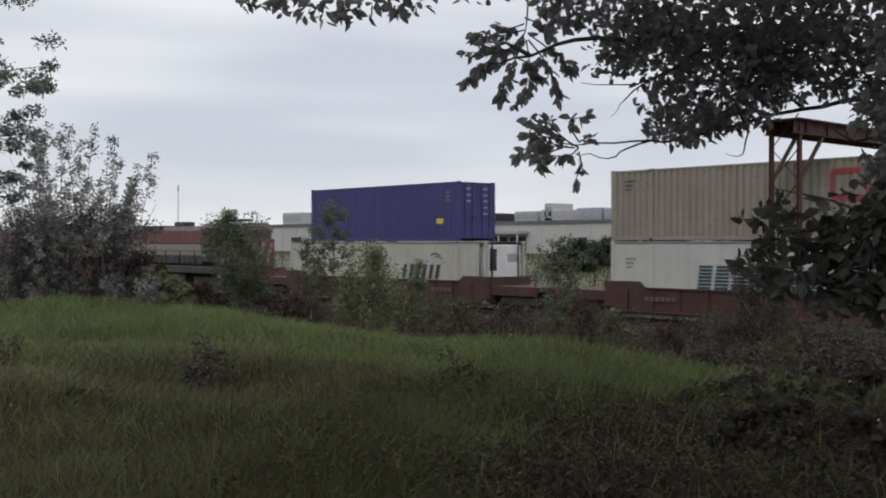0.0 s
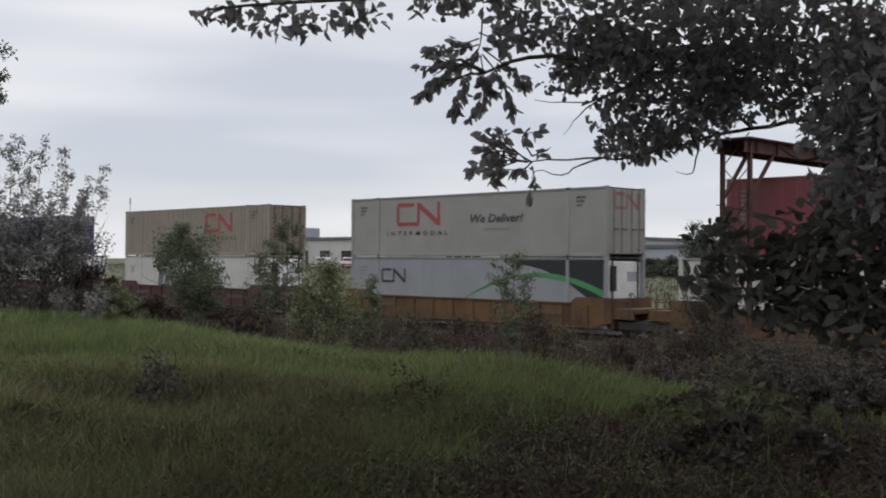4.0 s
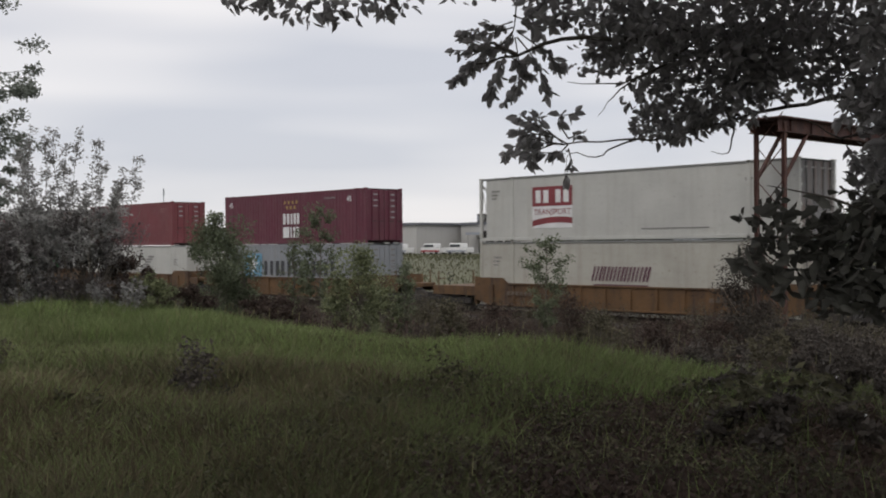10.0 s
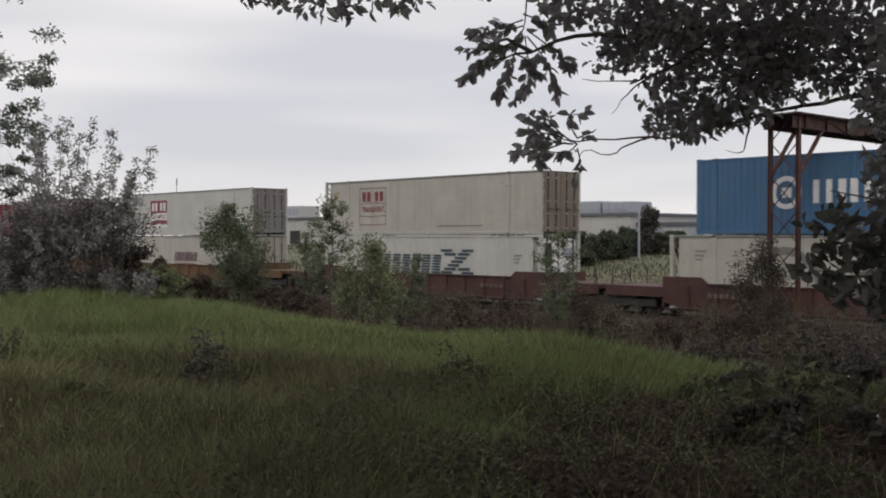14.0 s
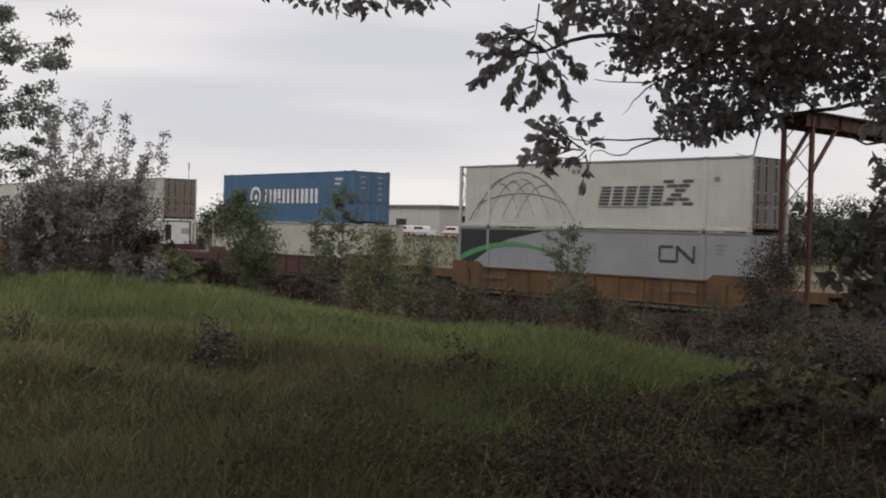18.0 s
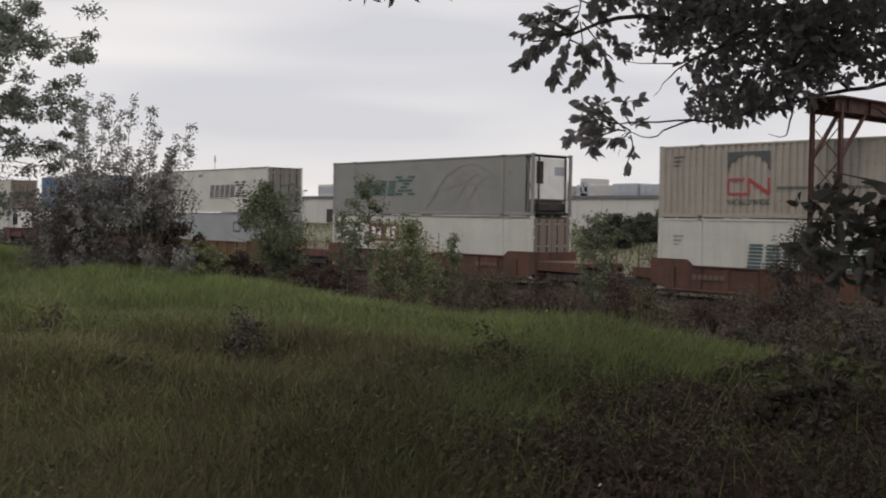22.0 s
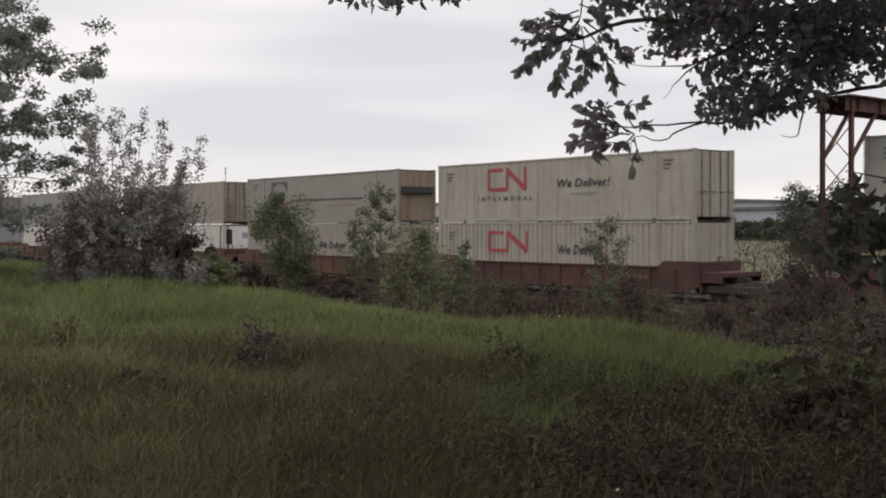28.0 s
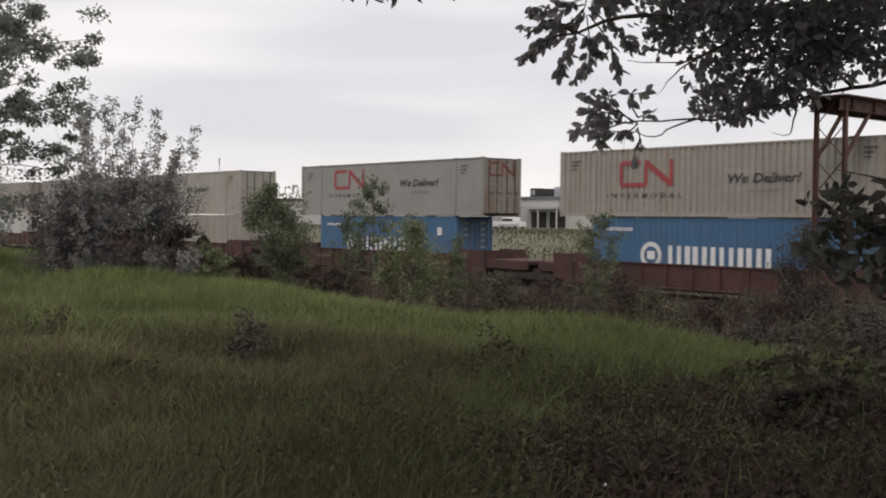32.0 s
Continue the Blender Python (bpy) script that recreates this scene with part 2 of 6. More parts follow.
K_BRICK = mat("brick_mark", (0.135, 0.036, 0.028), 0.5, var=0.1, bump=0)
K_PLUM = mat("plum_mark", (0.085, 0.028, 0.045), 0.5, var=0.1, bump=0)
K_BLACK = mat("black_mark", (0.025, 0.026, 0.03), 0.5, var=0.1, bump=0)
K_WHITE = mat("white_mark", (0.6, 0.6, 0.59), 0.5, var=0.08, bump=0)
K_GREEN = mat("green_mark", (0.034, 0.085, 0.078), 0.5, var=0.1, bump=0)
K_TEAL = mat("teal_mark", (0.05, 0.085, 0.09), 0.5, var=0.1, bump=0)
K_LEAF = mat("bright_green_mark", (0.042, 0.21, 0.07), 0.5, var=0.1, bump=0)
K_NAVY = mat("navy_mark", (0.028, 0.05, 0.065), 0.5, var=0.1, bump=0)
K_DGREEN = mat("dark_green_mark", (0.007, 0.011, 0.010), 0.5, var=0.1, bump=0)
K_GOLD = mat("gold_mark", (0.30, 0.20, 0.06), 0.5, var=0.1, bump=0)
K_SKY = mat("pale_blue_mark", (0.11, 0.26, 0.36), 0.5, var=0.1, bump=0)
K_FAINT = mat("faded_mark", (0.17, 0.165, 0.155), 0.6, var=0.1, bump=0)
K_STENCIL = mat("dusty_stencil", (0.105, 0.08, 0.06), 0.8, var=0.2, bump=0)
K_DIM = mat("dark_grey_mark", (0.05, 0.058, 0.056), 0.5, var=0.1, bump=0)
K_PRINT = mat("door_print", (0.27, 0.27, 0.27), 0.6, var=0.1, bump=0)
K_YELLOW = mat("yellow_plate", (0.55, 0.40, 0.06), 0.5, var=0.1, bump=0)


# ---- building blocks ----
def part(name, bm, material, parent=None, label=""):
    """Links a bmesh as one mesh object under a thing or a part."""
    me = bpy.data.meshes.new(name)
    bm.to_mesh(me)
    bm.free()
    me.materials.append(material)
    ob = new(name, me)
    ob.parent = parent
    return tagged(ob, label=label)


def raw(name, verts, faces, material, parent=None, label=""):
    me = bpy.data.meshes.new(name)
    me.from_pydata(verts, [], faces)
    me.materials.append(material)
    ob = new(name, me)
    ob.parent = parent
    return tagged(ob, label=label)


def thing(name, label, category, m=None, group="", kind=""):
    ob = new(name)
    ob.empty_display_size = 0.2
    ob.matrix_basis = m or Matrix()
    return tagged(ob, label, category, group, kind)


def box(bm, x0, x1, y0, y1, z0, z1, bevel=0.0):
    vs = [bm.verts.new((x, y, z)) for z in (z0, z1) for y in (y0, y1) for x in (x0, x1)]
    fs = [bm.faces.new([vs[i] for i in f]) for f in ((0, 2, 3, 1), (4, 5, 7, 6), (0, 1, 5, 4), (2, 6, 7, 3), (0, 4, 6, 2), (1, 3, 7, 5))]
    if bevel:
        bmesh.ops.bevel(bm, geom=list({e for f in fs for e in f.edges}), offset=bevel, segments=1, affect="EDGES")
    return bm


def one(x0, x1, y0, y1, z0, z1, bevel=0.0):
    return box(bmesh.new(), x0, x1, y0, y1, z0, z1, bevel)


def rod(bm, a, b, r0, r1=None, seg=8):
    """A tapered round bar from a to b."""
    a, b = Vector(a), Vector(b)
    q = (b - a).to_track_quat("Z", "Y")
    rings = []
    for p, r in ((a, r0), (b, r1 if r1 is not None else r0)):
        rings.append([bm.verts.new(p + q @ Vector((r * math.cos(k * math.tau / seg), r * math.sin(k * math.tau / seg), 0))) for k in range(seg)])
    for k in range(seg):
        bm.faces.new((rings[0][k], rings[0][(k + 1) % seg], rings[1][(k + 1) % seg], rings[1][k]))
    bm.faces.new(rings[0][::-1])
    bm.faces.new(rings[1])
    return bm


def beam(bm, a, b, w, d):
    """A square bar from a to b."""
    a, b = Vector(a), Vector(b)
    q = (b - a).to_track_quat("Z", "Y")
    rings = [[bm.verts.new(p + q @ Vector((sx * w / 2, sy * d / 2, 0))) for sx, sy in ((-1, -1), (1, -1), (1, 1), (-1, 1))] for p in (a, b)]
    for k in range(4):
        bm.faces.new((rings[0][k], rings[0][(k + 1) % 4], rings[1][(k + 1) % 4], rings[1][k]))
    bm.faces.new(rings[0][::-1])
    bm.faces.new(rings[1])
    return bm


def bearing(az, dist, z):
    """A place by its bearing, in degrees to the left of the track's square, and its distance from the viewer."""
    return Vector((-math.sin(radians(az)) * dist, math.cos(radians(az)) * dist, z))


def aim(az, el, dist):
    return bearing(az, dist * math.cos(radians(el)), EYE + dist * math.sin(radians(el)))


def fast_mesh(name, verts, faces, material, parent=None, label=""):
    """A mesh from arrays: verts n x 3, faces m x k."""
    me = bpy.data.meshes.new(name)
    m, k = faces.shape
    me.vertices.add(len(verts))
    me.vertices.foreach_set("co", np.asarray(verts, np.float32).ravel())
    me.loops.add(m * k)
    me.loops.foreach_set("vertex_index", faces.astype(np.int32).ravel())
    me.polygons.add(m)
    me.polygons.foreach_set("loop_start", np.arange(0, m * k, k, dtype=np.int32))
    me.update(calc_edges=True)
    me.materials.append(material)
    ob = new(name, me)
    ob.parent = parent
    return tagged(ob, label=label)


# ---- ground ----
def crest(x):
    """Where the grassy bank begins to fall towards the track."""
    return np.interp(x, [-60, -36, -23, -15, -11, -8, -5, 0, 20], [15.5, 13.5, 11.5, 9.7, 10.3, 10.0, 9.0, 8.2, 8.0])


def ground_z(x, y):
    u = np.clip((y - crest(x) + 1.0) / 12.0, 0, 1)
    s = u * u * (3 - 2 * u)
    bank = 1.5 + 0.05 * np.sin(x * 1.3 + y * 0.7) + 0.04 * np.sin(x * 0.5 - y * 1.9)
    w = np.clip((y - 46.0) / 40.0, 0, 1)  # beyond the ditch the field lies higher
    return bank * (1 - s) - 0.5 * s + 2.0 * w * w * (3 - 2 * w)


def land(p):
    return float(ground_z(p.x, p.y))


def build_ground():
    xs = np.unique(np.concatenate([[-3000, -1500, -800, -500, -350, -250, -180, -130, -100, -80, -70], np.arange(-62, 14, 0.8), [16, 20, 30, 50, 90, 160, 300, 700, 1500, 3000]]))
    ys = np.unique(np.concatenate([[-3000, -1000, -300, -120, -60, -30, -16, -8], np.arange(-4, 27, 0.8), [27, 30, 33, 36, 40, 44, 46, 48, 51, 54, 58, 62, 66, 70, 75, 80, 86, 95, 120, 180, 260, 400, 800, 1600, 3500]]))
    gx, gy = np.meshgrid(xs, ys)
    v = np.stack([gx, gy, ground_z(gx, gy)], -1).reshape(-1, 3)
    nx, ny = len(xs), len(ys)
    i = (np.arange(ny - 1)[:, None] * nx + np.arange(nx - 1)[None, :]).ravel()
    f = np.stack([i, i + 1, i + nx + 1, i + nx], 1)
    g = fast_mesh("ground", v, f, M_GROUND)
    g.data.materials.append(M_FIELD)
    # dark soil runs on to here, for the shade seen beneath the wagons
    far = (v[f[:, 0], 1] >= 47.9).astype(np.int32)
    g.data.polygons.foreach_set("material_index", far)
    g.data.polygons.foreach_set("use_smooth", np.ones(len(f), bool))
    tagged(g, "rough grassy bank falling to a railway and flat dry field beyond", "ground", kind="structure")


build_ground()

rng = np.random.default_rng(7)


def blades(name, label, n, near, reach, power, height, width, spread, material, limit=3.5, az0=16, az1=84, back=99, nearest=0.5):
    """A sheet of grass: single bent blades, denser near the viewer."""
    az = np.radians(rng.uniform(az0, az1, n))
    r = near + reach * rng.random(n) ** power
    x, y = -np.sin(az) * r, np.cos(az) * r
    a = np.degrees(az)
    # thins blades where tree shade is laid in as dark undergrowth
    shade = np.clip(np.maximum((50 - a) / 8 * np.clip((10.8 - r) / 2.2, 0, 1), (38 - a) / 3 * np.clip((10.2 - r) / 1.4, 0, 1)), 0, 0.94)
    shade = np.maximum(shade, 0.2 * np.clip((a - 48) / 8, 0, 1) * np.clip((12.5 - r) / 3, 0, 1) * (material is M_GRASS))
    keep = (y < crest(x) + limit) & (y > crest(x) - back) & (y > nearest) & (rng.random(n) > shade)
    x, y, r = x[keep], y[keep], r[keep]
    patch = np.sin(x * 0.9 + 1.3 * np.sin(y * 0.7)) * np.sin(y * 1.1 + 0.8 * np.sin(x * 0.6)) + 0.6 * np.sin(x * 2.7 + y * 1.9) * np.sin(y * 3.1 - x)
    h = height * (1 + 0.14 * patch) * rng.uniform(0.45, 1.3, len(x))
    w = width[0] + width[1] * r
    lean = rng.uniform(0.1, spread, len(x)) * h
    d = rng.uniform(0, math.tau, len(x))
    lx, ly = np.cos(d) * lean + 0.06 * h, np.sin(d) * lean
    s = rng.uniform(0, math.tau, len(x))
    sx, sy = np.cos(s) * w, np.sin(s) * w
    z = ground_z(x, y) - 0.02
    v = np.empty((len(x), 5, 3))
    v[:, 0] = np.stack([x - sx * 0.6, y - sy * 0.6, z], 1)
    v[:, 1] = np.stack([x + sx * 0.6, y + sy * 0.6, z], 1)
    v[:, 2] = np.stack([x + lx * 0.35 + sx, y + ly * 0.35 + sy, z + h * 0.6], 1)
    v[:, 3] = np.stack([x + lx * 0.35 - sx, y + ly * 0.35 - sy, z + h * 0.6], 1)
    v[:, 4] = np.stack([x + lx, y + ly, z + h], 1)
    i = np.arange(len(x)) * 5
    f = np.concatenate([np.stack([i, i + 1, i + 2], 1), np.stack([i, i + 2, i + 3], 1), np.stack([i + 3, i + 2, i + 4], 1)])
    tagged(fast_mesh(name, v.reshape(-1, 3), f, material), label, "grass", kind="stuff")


def build_grass():
    blades("grass", "tall uncut green grass on the bank", 390000, 3.2, 45, 1.25, 0.35, (0.0012, 0.0004), 0.9, M_GRASS)
    # band along the crest, lit by its blade colour
    blades("fresh_grass", "grass along the edge of the bank, crest brightness put into its colour", 140000, 9, 40, 1.1, 0.36, (0.001, 0.0004), 0.8, M_CREST, 1.5, 30, 80, 2.6)
    blades("dry_grass", "brownish old grass among the green", 82000, 3.2, 14, 1.1, 0.30, (0.0016, 0.0006), 1.2, M_OLD, 2.0)
    blades("grass", "tall uncut grass around the viewer", 55000, 0.3, 16, 0.8, 0.34, (0.002, 0.0007), 0.9, M_GRASS, 2.0, 0, 360, 99, -99)
    blades("dry_grass", "brownish old grass in patches on the bank", 62000, 4.5, 8, 1.0, 0.33, (0.0016, 0.0006), 1.1, M_OLD, 2.0, 50, 82)
    # the open field beyond the track
    n = 36000
    az, y = np.radians(rng.uniform(18, 68, n)), 46.5 + 90 * rng.random(n) ** 1.6
    x = -np.tan(az) * y
    h, d = rng.uniform(0.12, 0.36, n) * (1 + 0.3 * np.sin(x * 0.2) * np.sin(y * 0.3)), rng.uniform(0, math.tau, n)
    z, w = ground_z(x, y), 0.025 + 0.0005 * y
    v = np.stack([np.stack([x - np.cos(d) * w, y - np.sin(d) * w, z - 0.05], 1), np.stack([x + np.cos(d) * w, y + np.sin(d) * w, z - 0.05], 1), np.stack([x + 0.3 * h * np.sin(d * 3), y, z + h], 1)], 1)
    tagged(fast_mesh("field_grass", v.reshape(-1, 3), np.arange(n * 3).reshape(-1, 3), M_HAY), "dry yellowish grass in the open field", "grass", kind="stuff")
    # low broad-leaved herbs among the grass
    n = 4200
    az = np.radians(rng.uniform(20, 78, n))
    r = 3.6 + 13 * rng.random(n) ** 1.2
    x, y = -np.sin(az) * r, np.cos(az) * r
    k = (y < crest(x)) & (np.sin(x * 1.7 + y) * np.sin(y * 1.3 - x * 0.6) > -0.25)
    c = np.stack([x, y, ground_z(x, y) + 0.2], 1)[k]
    v, f = leaf_arrays(c, np.tile((0.16, 0.16, 0.15), (len(c), 1)), np.full(len(c), 26), 0.042, -0.2, 2.2, plain=True)
    tagged(fast_mesh("herbs", v, f, M_HERB), "low brownish-green broad-leaved herbs in the grass", "plants", kind="stuff")
    # dark brownish undergrowth that paints in the shade of the tree
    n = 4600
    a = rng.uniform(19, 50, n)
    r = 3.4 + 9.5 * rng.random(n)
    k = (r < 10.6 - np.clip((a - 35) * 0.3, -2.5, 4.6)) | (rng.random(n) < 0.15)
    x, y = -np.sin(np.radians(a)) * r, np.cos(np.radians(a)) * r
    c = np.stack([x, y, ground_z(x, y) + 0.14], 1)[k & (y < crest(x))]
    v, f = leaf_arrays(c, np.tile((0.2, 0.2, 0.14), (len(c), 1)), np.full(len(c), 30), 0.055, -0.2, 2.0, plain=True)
    tagged(fast_mesh("undergrowth", v, f, M_WEED), "dark brownish leafy undergrowth standing in for the shade below the tree", "plants", kind="stuff")
    # seed stalks that stand above the blades
    n = 700
    az = np.radians(rng.uniform(22, 78, n))
    r = 4 + 26 * rng.random(n)
    x, y = -np.sin(az) * r, np.cos(az) * r
    keep = (y < crest(x) + 1.5) & ((np.degrees(az) > 46) | (r > 10.5))
    bm = bmesh.new()
    for a, b, q in zip(x[keep], y[keep], r[keep]):
        g = float(ground_z(a, b))
        t = Vector((a + random.uniform(-0.1, 0.14), b + random.uniform(-0.1, 0.1), g + random.uniform(0.42, 0.66)))
        rod(bm, (a, b, g - 0.02), t, 0.0025, 0.0015, 3)
        rod(bm, t - Vector((0, 0, 0.06)), t + Vector((0.01, 0, 0.05)), 0.002 + 0.0003 * q, 0.002, 4)
    tagged(part("seed_stalks", bm, M_STRAW), "thin pale grass seed stalks standing above the grass", "grass", kind="stuff")
    # tiny white flowers
    bm = bmesh.new()
    for k in range(6):
        p = bearing(random.uniform(26, 74), random.uniform(5, 16), 0)
        if p.y > crest(p.x):
            continue
        z = float(ground_z(p.x, p.y)) + random.uniform(0.3, 0.5)
        rod(bm, (p.x, p.y, z), (p.x + 0.01, p.y, z + 0.012), 0.004, 0.006, 6)
    tagged(part("wild_flowers", bm, K_WHITE), "tiny white wild flowers in the grass", "flowers", kind="stuff")




# ---- leaves, shrubs and trees ----
def leaf_arrays(centres, radii, counts, size, hang=0.0, long=2.1, fold=0.25, plain=False):
    """Leaves scattered in clumps: folded diamonds, each with its own turn and size."""
    c = np.repeat(np.asarray(centres, float), counts, axis=0)
    rad = np.repeat(np.asarray(radii, float), counts, axis=0)
    n = len(c)
    p = rng.normal(size=(n, 3))
    p /= np.linalg.norm(p, axis=1)[:, None]
    p = c + p * rad * (rng.random(n) ** 0.45)[:, None]
    a = rng.normal(size=(n, 3))
    a[:, 2] = a[:, 2] * 0.7 - hang
    a /= np.linalg.norm(a, axis=1)[:, None]
    b = np.cross(a, rng.normal(size=(n, 3)))
    b /= np.linalg.norm(b, axis=1)[:, None]
    up = np.cross(a, b)
    s = (size * rng.uniform(0.6, 1.3, n))[:, None]
    w = s / long
    if plain:
        v = np.stack([p, p + a * s * 0.45 + b * w * 0.5 + up * w * fold, p + a * s, p + a * s * 0.45 - b * w * 0.5 + up * w * fold], 1)
        return v.reshape(-1, 3), np.arange(n * 4).reshape(-1, 4)
    v = np.stack([p, p + a * s * 0.28 + b * w * 0.46 + up * w * fold, p + a * s * 0.68 + b * w * 0.36 + up * w * fold, p + a * s,
                  p + a * s * 0.68 - b * w * 0.36 + up * w * fold, p + a * s * 0.28 - b * w * 0.46 + up * w * fold], 1)
    i = np.arange(n) * 6
    f = np.concatenate([np.stack([i, i + 1, i + 2, i + 3], 1), np.stack([i, i + 3, i + 4, i + 5], 1)])
    return v.reshape(-1, 3), f


build_grass()


def bend(bm, a, b, r0, r1, steps=3, wob=0.08, seg=5):
    """A crooked tapering branch."""
    a, b = Vector(a), Vector(b)
    pts = [a.lerp(b, k / steps) for k in range(steps + 1)]
    ln = (b - a).length
    for p in pts[1:-1]:
        p += Vector((random.uniform(-1, 1), random.uniform(-1, 1), random.uniform(-0.4, 0.8))) * wob * ln
    for k in range(steps):
        rod(bm, pts[k], pts[k + 1], r0 + (r1 - r0) * k / steps, r0 + (r1 - r0) * (k + 1) / steps, seg)
    return pts


def shrub(name, label, category, base, height, width, clumps, leaves, size, leaf_mat, wood=None, hang=0.2, low=0.25, tight=0.16, bare=3, group=""):
    """A shrub or small tree: stems that fork to clumps of leaves, with gaps and bare twigs between."""
    base = Vector(base)
    ob = thing(name, label, category, Matrix.Translation(base), group)
    bm = bmesh.new()
    cs, rs = [], []
    fork = [Vector((random.uniform(-0.25, 0.25) * width, random.uniform(-0.25, 0.25) * width, height * random.uniform(0.25, 0.45))) for _ in range(4)]
    for q in fork:
        bend(bm, (random.uniform(-0.1, 0.1), random.uniform(-0.1, 0.1), -0.15), q, 0.012 * height, 0.008 * height)
    for k in range(clumps):
        h = low + (1 - low) * (k + random.random()) / clumps
        spread = math.sin(min(1.0, 0.25 + 0.95 * (1 - h)) * math.pi / 2) if h > 0.45 else 0.75 + 0.25 * h
        ang, rr = random.uniform(0, math.tau), width * 0.5 * spread * math.sqrt(random.uniform(0.15, 1))
        c = Vector((rr * math.cos(ang), rr * math.sin(ang), height * h * random.uniform(0.9, 1.03)))
        cs.append(c)
        e = tight * height * random.uniform(0.55, 1.2)
        rs.append((e, e, e * random.uniform(0.7, 1.3)))
        src = min(fork, key=lambda q: (q - c).length)
        bend(bm, src, c, 0.006 * height, 0.002 * height, 3, 0.06, 4)
    for k in range(bare):
        ang = random.uniform(0, math.tau)
        c = Vector((width * 0.55 * math.cos(ang), width * 0.55 * math.sin(ang), height * random.uniform(0.6, 0.95)))
        bend(bm, random.choice(fork), c, 0.004 * height, 0.001 * height, 4, 0.06, 4)
    tagged(part("branchwork", bm, wood or M_TWIG, ob), kind="stuff")
    per = np.full(clumps, leaves // clumps)
    v, f = leaf_arrays([tuple(c) for c in cs], rs, per, size, hang, plain=True)
    fast_mesh("crown", v, f, leaf_mat, ob)
    return ob


def on_ground(az, dist):
    p = bearing(az, dist, 0)
    p.z = float(ground_z(p.x, p.y))
    return p


def plume_bush(name, label, category, base, height, width, stems, leaves, size, leaf_mat, base_width=0.35, hang=0.0, group="", r=0.11):
    """A many-stemmed bush that fans out from its foot, each stem a feathery plume of leaves."""
    base = Vector(base)
    ob = thing(name, label, category, Matrix.Translation(base), group)
    bm, cs, rs = bmesh.new(), [], []
    for k in range(stems):
        ang = random.uniform(0, math.tau)
        rr = math.sqrt(random.uniform(0.02, 1))
        tall = height * random.uniform(0.68, 1.0) * (1.0 - 0.15 * rr)
        foot = Vector((rr * base_width * width * 0.5 * math.cos(ang), rr * base_width * width * 0.5 * math.sin(ang), -0.1))
        tip = Vector((rr * width * 0.5 * math.cos(ang), rr * width * 0.5 * math.sin(ang), tall))
        bend(bm, foot, tip, 0.012, 0.003, 5, 0.035, 4)
        n = 13
        for j in range(n):
            u = 0.08 + 0.92 * (j + random.random() * 0.8) / n
            p = foot.lerp(tip, min(1.0, u))
            q = p + Vector((random.uniform(-1, 1), random.uniform(-1, 1), random.uniform(-0.3, 0.7))) * height * 0.06
            cs.append(tuple(q))
            e = r * height * 0.5 * (1.2 - 0.8 * u) * random.uniform(0.6, 1.4)
            rs.append((e, e, e * 1.25))
            rod(bm, p, q, 0.005, 0.002, 3)
    tagged(part("branchwork", bm, M_TWIG, ob), kind="stuff")
    v, f = leaf_arrays(cs, rs, np.full(len(cs), leaves // len(cs)), size, hang, plain=True)
    fast_mesh("crown", v, f, leaf_mat, ob)
    return ob


def rise(az, dist, el):
    """The height of a plant whose top stands at that angle over the eye's level."""
    return (EYE + dist * math.tan(radians(el)) - on_ground(az, dist).z) / 1.08


def sapling(az, dist, el, width, leaves):
    """A young tree: one thin stem, side twigs and a small open crown on top."""
    base = on_ground(az, dist)
    tall = rise(az, dist, el) * 1.08
    ob = thing("sapling", "thin young green tree with a small open crown", "sapling", Matrix.Translation(base), "saplings along the track")
    bm, cs, rs, ns = bmesh.new(), [], [], []
    stem = bend(bm, (0, 0, -0.1), (random.uniform(-0.1, 0.1), 0, tall * 0.93), 0.035, 0.008, 6, 0.012, 6)
    for k in range(46):
        u = 0.34 + 0.64 * (k + random.random()) / 46
        j = min(5, int(u * 6))
        p = stem[j].lerp(stem[j + 1], min(1.0, u * 6 - j))
        a = random.uniform(0, math.tau)
        out = width * 0.5 * math.sqrt(max(0.04, 1 - ((u - 0.64) / 0.37) ** 2)) * random.uniform(0.3, 1.05)
        c = p + Vector((math.cos(a) * out, math.sin(a) * out, random.uniform(0.08, 0.4)))
        pts = bend(bm, p, c, 0.01, 0.003, 3, 0.05, 4)
        for q, e in ((pts[2], 0.13), (c, 0.16)):
            cs.append(tuple(q))
            e *= random.uniform(0.6, 1.3)
            rs.append((e, e, e))
            ns.append(int(leaves * 1.5 / 92))
    tagged(part("branchwork", bm, M_TWIG, ob), kind="stuff")
    v, f = leaf_arrays(cs, rs, np.array(ns), 0.085, 0.2, plain=True)
    fast_mesh("crown", v, f, M_GREEN, ob)


